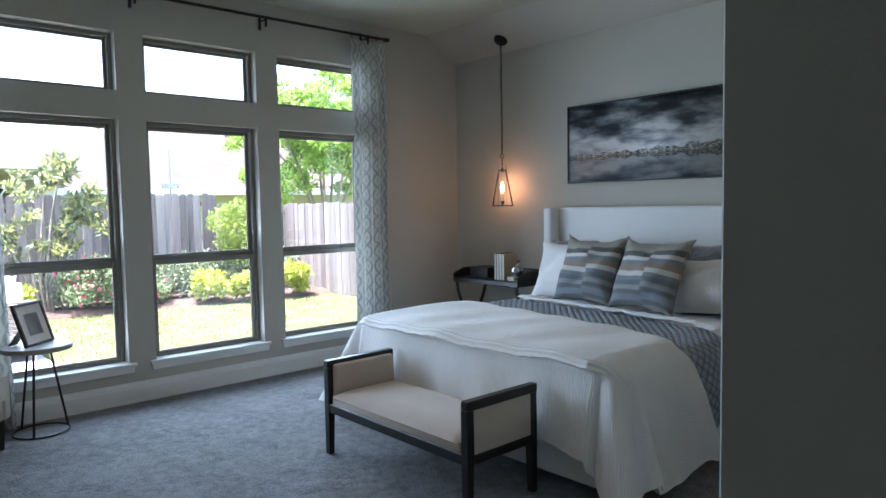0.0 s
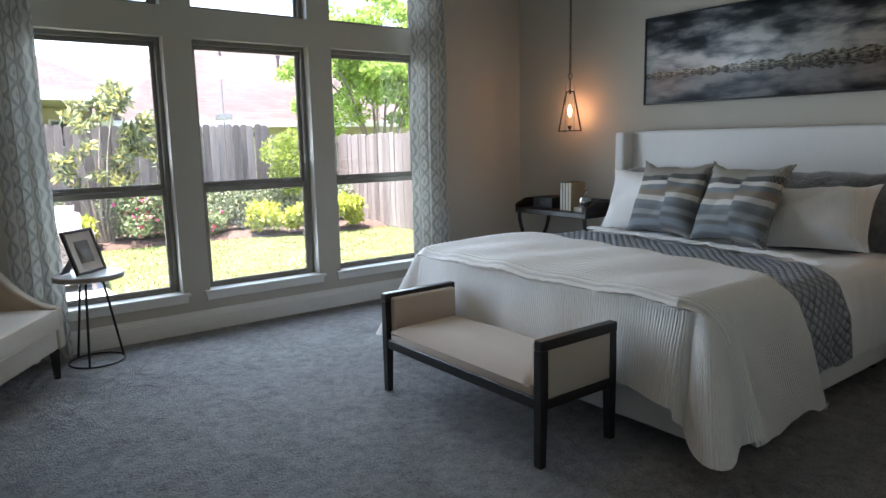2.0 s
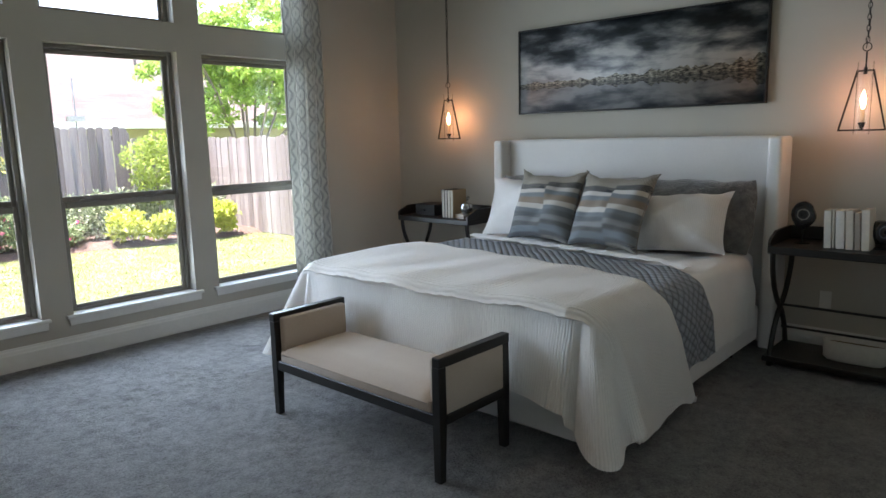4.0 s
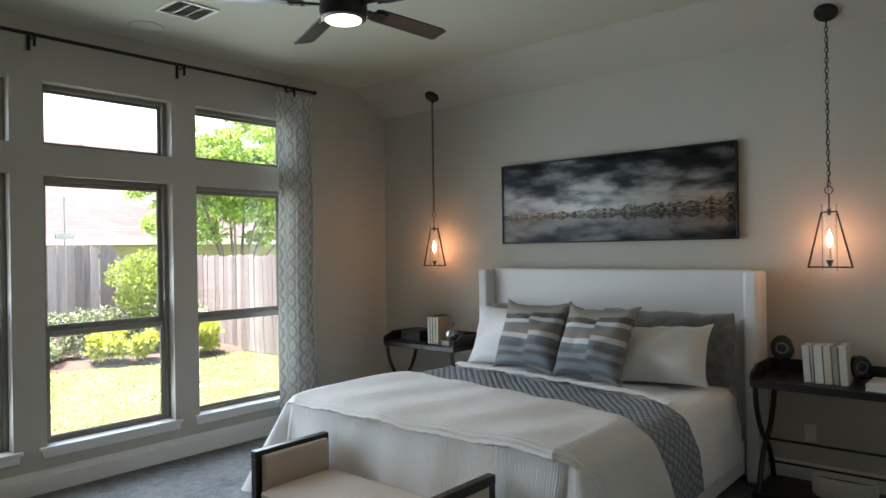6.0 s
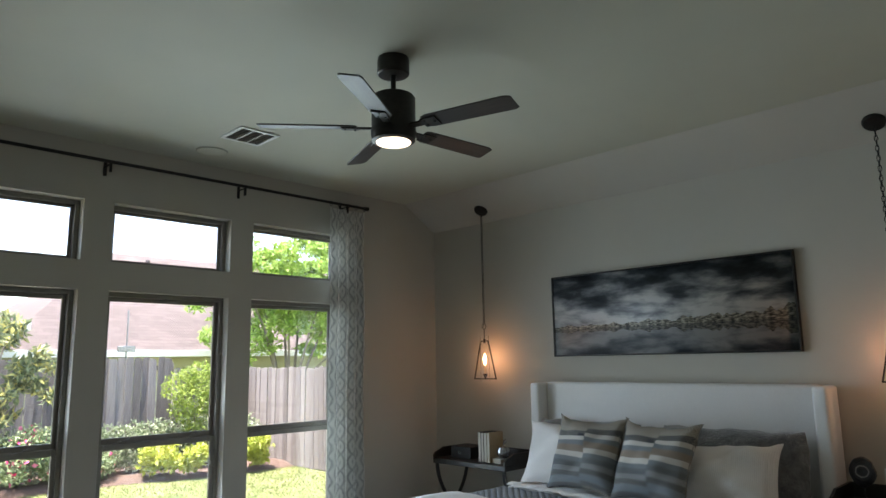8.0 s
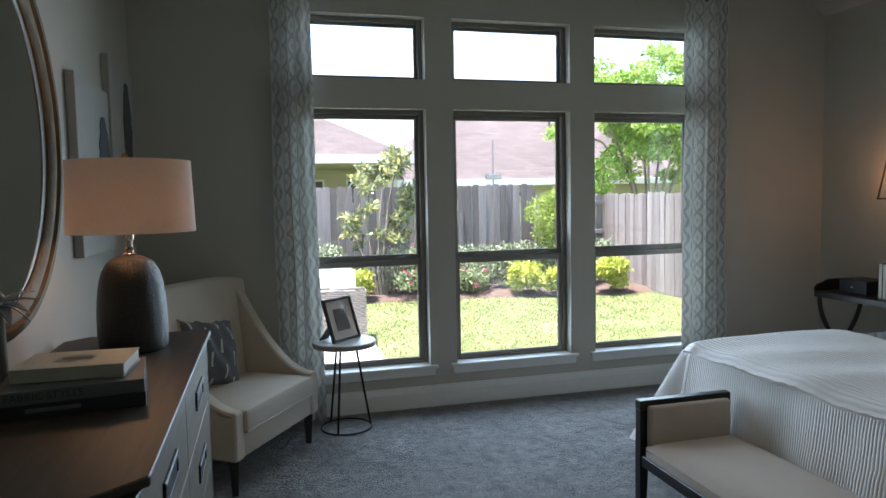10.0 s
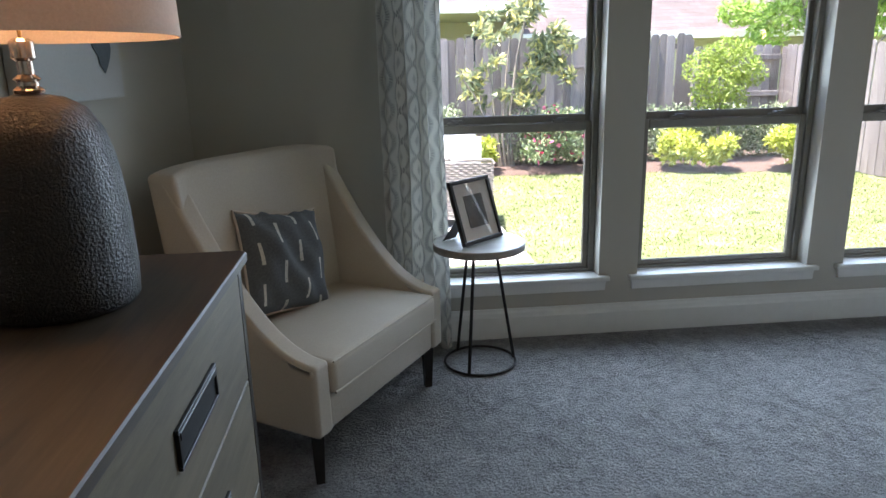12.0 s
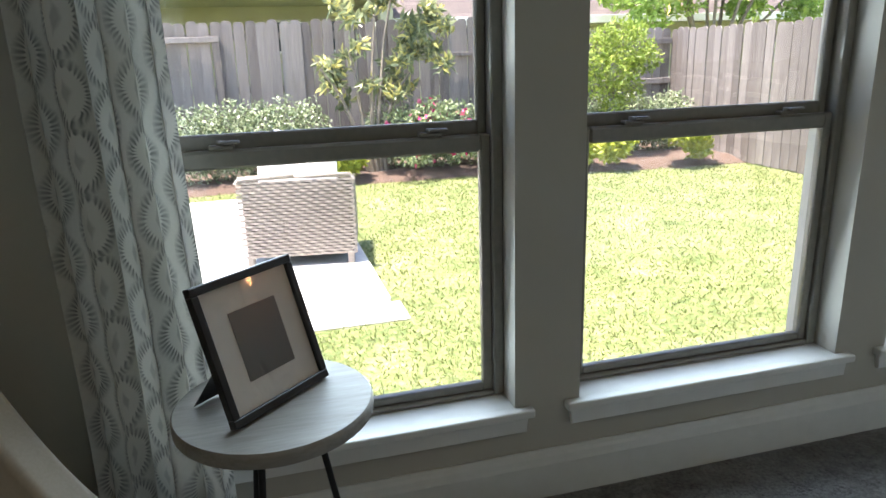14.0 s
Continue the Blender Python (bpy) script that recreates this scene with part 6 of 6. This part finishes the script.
# ---- fences ----
def fence_wood():
    m = Mat("weathered_cedar_board", 0.9)
    v = m.coords(scale=(9, 9, 0.8))
    r = m.node("ObjectInfo").outputs["Random"]
    f = m.math("ADD", m.math("MULTIPLY", m.noise(3, 7, v, 0.65), 0.7), m.math("MULTIPLY", r, 0.3))
    m.base(m.ramp(f, [(0.25, (0.09, 0.074, 0.066)), (0.5, (0.165, 0.142, 0.131)), (0.75, (0.26, 0.23, 0.213))]))
    m.bump(m.noise(9, 6, v), 0.4, 0.01)
    return m.m


CEDAR = fence_wood()
def board_mesh(h, w):
    bm = bmesh.new()
    prism(bm, [(-w / 2, 0), (w / 2, 0), (w / 2, h - 0.04), (w / 2 - 0.025, h - 0.006), (w / 2 - 0.04, h), (-w / 2 + 0.04, h), (-w / 2 + 0.025, h - 0.006), (-w / 2, h - 0.04)], -0.008, 0.008)
    return data_of(bm, "board", CEDAR)


def fence(name, p, q, h, side, rails_seen, label):
    p, q = Vector((*p, GROUND)), Vector((*q, GROUND))
    d = q - p
    L = d.length
    fn = thing(name, Matrix.Translation(p) @ Matrix.Rotation(math.atan2(d.y, d.x), 4, "Z"), label, "fence")
    n = int(L / 0.143)
    meshes = [board_mesh(h + dz, 0.136) for dz in (-0.012, 0.0, 0.014)]
    rnd = random.Random(int(L * 100))
    for i in range(n):
        ob = new("board", rnd.choice(meshes))
        ob.parent = fn
        ob.matrix_basis = pose((i + 0.5) * L / n, rnd.uniform(-0.003, 0.003), rnd.uniform(0, 0.02), rnd.uniform(-0.6, 0.6), rnd.uniform(-0.5, 0.5), 0)
    for z in (0.25, h * 0.55, h - 0.22):
        bm = bmesh.new()
        box(bm, (0, side * 0.014, z), (L, side * 0.05, z + 0.085), 0.004)
        part("rail", bm, CEDAR, fn)
    k = int(L / 2.4)
    for i in range(k + 1):
        bm = bmesh.new()
        x = L * i / max(1, k)
        box(bm, (x - 0.045, side * 0.051, 0), (x + 0.045, side * 0.13, h - 0.08), 0.005)
        part("post", bm, CEDAR, fn)


fence("garden_fence", (-8.0, 14.05), (6.35, 14.05), 1.98, 1, False, "tall weathered grey cedar board fence behind the flower bed")
fence("garden_fence", (6.36, 14.03), (7.85, 14.03), 1.78, -1, True, "weathered cedar fence panel with its rails showing")
fence("garden_fence", (7.87, 14.03), (7.87, 6.6), 1.76, 1, False, "weathered cedar side fence streaked with grey")
# a framed lower gate panel in the back fence
gp = thing("fence_panel", pose(0, 0, 0), "weathered framed fence panel set before the back fence", "fence panel")
for a, b in (((-2.0, 13.98, 1.46), (1.3, 14.03, 1.53)), ((1.22, 13.98, GROUND), (1.30, 14.03, 1.455)), ((4.15, 13.98, 1.20), (4.85, 14.03, 1.25)), ((4.78, 13.98, GROUND), (4.85, 14.03, 1.195))):
    bm = bmesh.new()
    box(bm, a, b, 0.004)
    part("rail", bm, CEDAR, gp)


# ---- planting ----
def leaf_cloud(n, centre_of, size, mat, seed, name="leaves", aspect=0.45, up=0.0):
    """Many small kite-shaped leaves; centre_of(rnd) gives each one's place."""
    rnd = random.Random(seed)
    v, f = [], []
    for _ in range(n):
        c = Vector(centre_of(rnd))
        d = Vector((rnd.gauss(0, 1), rnd.gauss(0, 1), rnd.gauss(0, 1) + up)).normalized()
        s = d.orthogonal().normalized()
        s.rotate(Matrix.Rotation(rnd.uniform(0, 6.28), 3, d))
        L = size * rnd.uniform(0.7, 1.35)
        k = len(v)
        bend = s.cross(d) * L * 0.12
        v += [tuple(c), tuple(c + d * L * 0.45 + s * L * aspect / 2 + bend), tuple(c + d * L), tuple(c + d * L * 0.45 - s * L * aspect / 2 + bend)]
        f += [(k, k + 1, k + 2, k + 3)]
    return raw(name, v, f, mat)


def clumps(blobs):
    """A sampler over soft, uneven blobs (x, y, z, rx, ry, rz), denser towards their skins."""
    wts = [b[3] * b[4] + b[3] * b[5] for b in blobs]
    def at(rnd):
        b = rnd.choices(blobs, wts)[0]
        d = Vector((rnd.gauss(0, 1), rnd.gauss(0, 1), rnd.gauss(0, 1))).normalized()
        r = rnd.uniform(0.35, 1.0) ** 0.5 * rnd.uniform(0.85, 1.08)
        return (b[0] + d.x * b[3] * r, b[1] + d.y * b[4] * r, max(GROUND + 0.02, b[2] + d.z * b[5] * r))
    return at


BARK = speckled("grey_bark", (0.12, 0.10, 0.08), (0.24, 0.205, 0.17), 25, 0.9, 0, 0.5, 0.02)
def plant(name, at, label, category, blobs, n, size, mat, seed, stems=(), aspect=0.45, kind="", group="", flowers=None):
    p = thing(name, pose(*at), label, category, group, kind)
    for s in stems:
        bm = bmesh.new()
        r0 = s[0]
        tube(bm, [Vector(q) - Vector(at) for q in s[1]], lambda t: r0 * (1 - 0.7 * t), 7)
        part("trunk" if r0 > 0.02 else "branch", bm, BARK, p, smooth=True)
    me = leaf_cloud(n, clumps(blobs), size, mat, seed, aspect=aspect)
    me.transform(Matrix.Translation(-Vector(at)))
    c = new("crown", me)
    c.parent = p
    if flowers:
        m2 = leaf_cloud(flowers[0], clumps(blobs), flowers[1], flowers[2], seed + 7, "flowers", 0.9)
        m2.transform(Matrix.Translation(-Vector(at)))
        fl = new("flowers", m2)
        fl.parent = p
        fl["label"] = flowers[3]
    return p


MAG = leafy("magnolia_leaves", (0.09, 0.125, 0.06), (0.24, 0.27, 0.14), (0.58, 0.52, 0.16), 0.35, 0.35)
GOLDL = leafy("golden_shrub_leaves", (0.24, 0.30, 0.04), (0.40, 0.44, 0.06), (0.52, 0.52, 0.12), 0.5, 0.3)
BUSHL = leafy("bright_bush_leaves", (0.13, 0.20, 0.03), (0.26, 0.34, 0.05), (0.36, 0.42, 0.09), 0.5, 0.3)
HEDGE = leafy("hedge_leaves", (0.07, 0.105, 0.05), (0.22, 0.27, 0.14), (0.48, 0.52, 0.37), 0.4, 0.3)
ROSEL = leafy("rose_leaves", (0.09, 0.13, 0.06), (0.20, 0.26, 0.12), (0.34, 0.38, 0.21), 0.5, 0.3)
PINK = leafy("pink_petals", (0.42, 0.02, 0.10), (0.52, 0.04, 0.15), (0.62, 0.20, 0.30), 0.6, 0.2)
GREENT = leafy("tree_leaves", (0.16, 0.27, 0.05), (0.27, 0.40, 0.08), (0.40, 0.52, 0.15), 0.5, 0.5)

MX, MY = 3.02, 13.2
rnd = random.Random(41)
blobs = []
for k in range(34):
    t = k / 33
    z = 0.72 + 1.45 * t + rnd.uniform(-0.1, 0.1)
    reach = 0.92 * math.sin(math.pi * min(1.0, 0.22 + 0.75 * t)) ** 0.8
    dx = 0.08 + 0.30 * t + rnd.uniform(-1, 1) * reach
    r = rnd.uniform(0.09, 0.17)
    blobs.append((MX + dx, MY + rnd.uniform(-0.3, 0.3), z, r, r, r * 0.8))
blobs += [(MX + 0.36, MY, 2.2, 0.10, 0.10, 0.12), (MX + 0.34, MY, 2.34, 0.07, 0.07, 0.09)]
stems = [(0.035, [(MX + 0.05 * k, MY, GROUND), (MX + dx * 0.25, MY, 0.25), (MX + dx * 0.6, MY, (z + 0.2) * 0.6), (MX + dx, MY, z)]) for k, (dx, z) in enumerate(((-0.55, 1.1), (-0.2, 1.35), (0.15, 1.7), (0.42, 2.15), (0.62, 1.1)))]
plant("magnolia_tree", (MX, MY, GROUND), "young magnolia with several slim trunks and glossy yellow-tipped leaves", "tree", blobs, 2100, 0.125, MAG, 3, stems, 0.4)
BXX, BYY = 6.30, 12.95
blobs = [(BXX + dx, BYY, z, r, r, r * 0.9) for dx, z, r in ((-0.30, 1.18, 0.30), (0.22, 1.22, 0.36), (0.0, 0.98, 0.38), (0.12, 1.42, 0.25), (-0.22, 0.78, 0.24), (0.2, 0.72, 0.24), (0.0, 0.5, 0.2), (0.48, 1.08, 0.22), (-0.14, 1.40, 0.17), (0.36, 1.46, 0.13))]
plant("round_bush", (BXX, BYY, GROUND), "bright green clipped bush standing on a slim trunk", "bush", blobs, 4200, 0.06, BUSHL, 5, [(0.03, [(BXX, BYY, GROUND), (BXX + 0.02, BYY, 0.4), (BXX, BYY, 0.9)])], 0.4)

rnd = random.Random(8)
def hedge(x0, x1, y, top, seed):
    bl = []
    x = x0
    while x < x1:
        r = rnd.uniform(0.26, 0.36)
        bl.append((x, y + rnd.uniform(-0.08, 0.08), GROUND + (top - GROUND) * 0.52, r, 0.30, (top - GROUND) * rnd.uniform(0.46, 0.53)))
        x += 0.30
    plant("hedge", ((x0 + x1) / 2, y, GROUND), "trimmed dark green hedge with sunlit tips along the fence", "hedge", bl, int(4200 * (x1 - x0)), 0.055, HEDGE, seed, (), 0.5, "stuff")
hedge(-2.5, 2.5, 13.25, 0.77, 11)
hedge(3.3, 7.5, 13.35, 0.64, 12)
for x, y, w, h in ((3.75, 12.85, 0.66, 1.0), (4.75, 13.05, 0.42, 0.55)):
    bl = [(x + rnd.uniform(-w, w) * 0.5, y + rnd.uniform(-0.2, 0.2), GROUND + h * rnd.uniform(0.3, 0.85), 0.26, 0.24, 0.2) for _ in range(9)]
    plant("rose_bush", (x, y, GROUND), "loose rose bush with pink blooms in the mulch bed", "rose bush", bl, 2200, 0.06, ROSEL, int(x * 10), (), 0.5, "", "rose bushes", (80, 0.075, PINK, "pink rose blooms"))
for x, y, r, h in ((5.50, 12.52, 0.36, 0.50), (6.05, 12.30, 0.29, 0.42), (7.03, 12.15, 0.40, 0.56), (2.72, 12.9, 0.22, 0.46)):
    bl = [(x + rnd.uniform(-r, r) * 0.55, y + rnd.uniform(-r, r) * 0.4, GROUND + 0.1 + h * rnd.uniform(0.2, 0.8), r * 0.5, r * 0.5, h * 0.28) for _ in range(9)]
    plant("golden_shrub", (x, y, GROUND), "low yellow-green leafy shrub in the mulch bed", "shrub", bl, 1400, 0.085, GOLDL, int(x * 10), (), 0.5, "", "golden shrubs")

# airy tree beyond the side fence
TXX, TYY = 10.9, 17.2
rnd = random.Random(15)
stems, bl = [], []
for k in range(9):
    a = 2 * math.pi * k / 9
    R = rnd.uniform(1.0, 2.3)
    ex, ey, ez = TXX + R * math.cos(a), TYY + R * math.sin(a) * 0.8, rnd.uniform(2.6, 4.6)
    stems.append((0.055, [(TXX + 0.1 * math.cos(a), TYY, GROUND), (TXX + 0.25 * R * math.cos(a), TYY + 0.2 * R * math.sin(a), 1.2), (TXX + 0.6 * R * math.cos(a), TYY + 0.5 * R * math.sin(a), ez * 0.7), (ex, ey, ez)]))
    for j in range(5):
        t = rnd.uniform(0.45, 1.1)
        bl.append((TXX + (ex - TXX) * t + rnd.gauss(0, 0.25), TYY + (ey - TYY) * t + rnd.gauss(0, 0.25), 1.3 + (ez - 1.0) * t + rnd.gauss(0, 0.25), rnd.uniform(0.25, 0.55), rnd.uniform(0.25, 0.5), rnd.uniform(0.15, 0.3)))
for j in range(30):
    bl.append((TXX + rnd.uniform(-2.0, 2.4), TYY + rnd.uniform(-1, 1), rnd.uniform(1.6, 5.0), 0.45, 0.4, 0.3))
bl += [(8.3, 16.6, 3.15, 0.35, 0.3, 0.2), (8.7, 16.8, 2.75, 0.3, 0.3, 0.2), (7.9, 16.6, 2.95, 0.22, 0.2, 0.14)]
stems.append((0.04, [(TXX - 0.8, TYY, 2.2), (9.3, 16.8, 2.8), (8.2, 16.6, 3.1)]))
plant("garden_tree", (TXX, TYY, GROUND), "airy light green tree with many slim trunks beyond the fence", "tree", bl, 20000, 0.14, GREENT, 17, stems, 0.45)

# ---- neighbouring house ----
ROOF = Mat("pinkish_grey_shingles", 0.95)
rv = ROOF.coords()
bk = ROOF.node("TexBrick", Scale=1.0)
bk.inputs["Brick Width"].default_value = 0.34
bk.inputs["Row Height"].default_value = 0.15
bk.inputs["Mortar Size"].default_value = 0.006
bk.inputs["Color1"].default_value = (0.165, 0.136, 0.131, 1)
bk.inputs["Color2"].default_value = (0.235, 0.20, 0.193, 1)
bk.inputs["Mortar"].default_value = (0.07, 0.055, 0.052, 1)
ROOF.link(rv, bk.inputs["Vector"])
ROOF.base(ROOF.mix(0.35, bk.outputs[0], ROOF.ramp(ROOF.noise(5, 5, rv), [(0.3, (0.125, 0.096, 0.09)), (0.7, (0.21, 0.17, 0.16))])))
ROOF.bump(bk.outputs["Fac"], 0.4, 0.01)
SIDING = plain("olive_beige_siding", (0.36, 0.35, 0.24), 0.8)
FASCIA = plain("white_fascia_paint", (0.62, 0.63, 0.62), 0.6)
hs = thing("neighbour_house", pose(0, 0, GROUND), "single-storey neighbouring house with pinkish shingle roof and porch", "house")
g0 = -GROUND
def slab(name, pts, thick, mat, lab=""):
    bm = bmesh.new()
    bm.faces.new([bm.verts.new((x, y, z + g0)) for x, y, z in pts])
    bmesh.ops.solidify(bm, geom=list(bm.faces), thickness=thick)
    return part(name, bm, mat, hs, lab)
bm = bmesh.new()
box(bm, (4.9, 19.5, 0), (26, 29, 1.98 + g0))
part("wall", bm, SIDING, hs)
rf = slab("roof", [(4.4, 19.0, 1.95), (26.5, 19.0, 1.95), (22, 24.6, 5.3), (8.6, 24.6, 5.3)], 0.06, ROOF.m, "pinkish-grey shingle roof")
slab("roof", [(4.4, 19.0, 1.95), (8.6, 24.6, 5.3), (4.4, 29.5, 1.95)], 0.06, ROOF.m, "pinkish-grey shingle hip")
bm = bmesh.new()
box(bm, (4.3, 18.92, 1.80 + g0), (26.6, 18.99, 1.97 + g0), 0.005)
part("fascia", bm, FASCIA, hs, "white fascia board")
bm = bmesh.new()
box(bm, (4.9, 19.0, 1.80 + g0), (26, 19.5, 1.83 + g0))
part("soffit", bm, SIDING, hs)
for x, y, z in ((8.55, 22.6, 4.10), (8.05, 22.9, 4.28), (10.2, 22.0, 3.74), (6.7, 23.2, 4.0), (12.6, 21.4, 3.4), (9.4, 23.4, 4.6)):
    bm = bmesh.new()
    rod(bm, (x, y, z + g0 - 0.1), (x, y, z + g0 + 0.32), 0.04, n=10)
    rod(bm, (x, y, z + g0 + 0.30), (x, y, z + g0 + 0.38), 0.075, n=10)
    part("vent_pipe", bm, plain("dark_vent_pipe", (0.07, 0.06, 0.06)), hs, smooth=True)
# porch wing
slab("roof", [(-9, 17.4, 2.50), (4.65, 17.4, 2.50), (1.6, 21.2, 4.35), (-9, 21.2, 4.35)], 0.06, ROOF.m, "pinkish-grey porch roof")
slab("roof", [(4.65, 17.4, 2.50), (4.65, 24.5, 2.50), (1.6, 21.2, 4.35)], 0.06, ROOF.m, "pinkish-grey porch hip")
bm = bmesh.new()
box(bm, (-9, 17.32, 2.33 + g0), (4.72, 17.39, 2.52 + g0), 0.005)
part("fascia", bm, FASCIA, hs, "white fascia board")
bm = bmesh.new()
box(bm, (-9, 17.4, 2.33 + g0), (4.65, 20.5, 2.36 + g0))
part("soffit", bm, SIDING, hs)
bm = bmesh.new()
box(bm, (-9, 20.4, 0), (4.4, 20.6, 2.33 + g0))
part("porch_wall", bm, SIDING, hs)
for x in (2.1, 3.4):
    bm = bmesh.new()
    box(bm, (x, 20.36, 1.35 + g0), (x + 0.7, 20.395, 2.05 + g0), 0.01)
    wn_ = part("window", bm, FASCIA, hs)
    bm = bmesh.new()
    box(bm, (x + 0.05, 20.34, 1.40 + g0), (x + 0.65, 20.358, 2.0 + g0))
    part("pane", bm, plain("dark_window_glass", (0.03, 0.04, 0.045), 0.1), wn_)
bm = bmesh.new()
box(bm, (4.05, 17.6, 0), (4.3, 17.85, 2.33 + g0), 0.01)
part("porch_post", bm, SIDING, hs)
# weather mast beyond the fence
ms = thing("weather_mast", pose(5.9, 15.2, GROUND), "thin metal mast with a small grey box beyond the fence", "mast")
bm = bmesh.new()
rod(bm, (0, 0, 0), (0, 0, 2.95), 0.015, n=8)
part("pole", bm, CHROME, ms)
bm = bmesh.new()
box(bm, (-0.16, -0.05, 2.13), (0.16, 0.05, 2.24), 0.01)
part("box", bm, CHROME, ms)
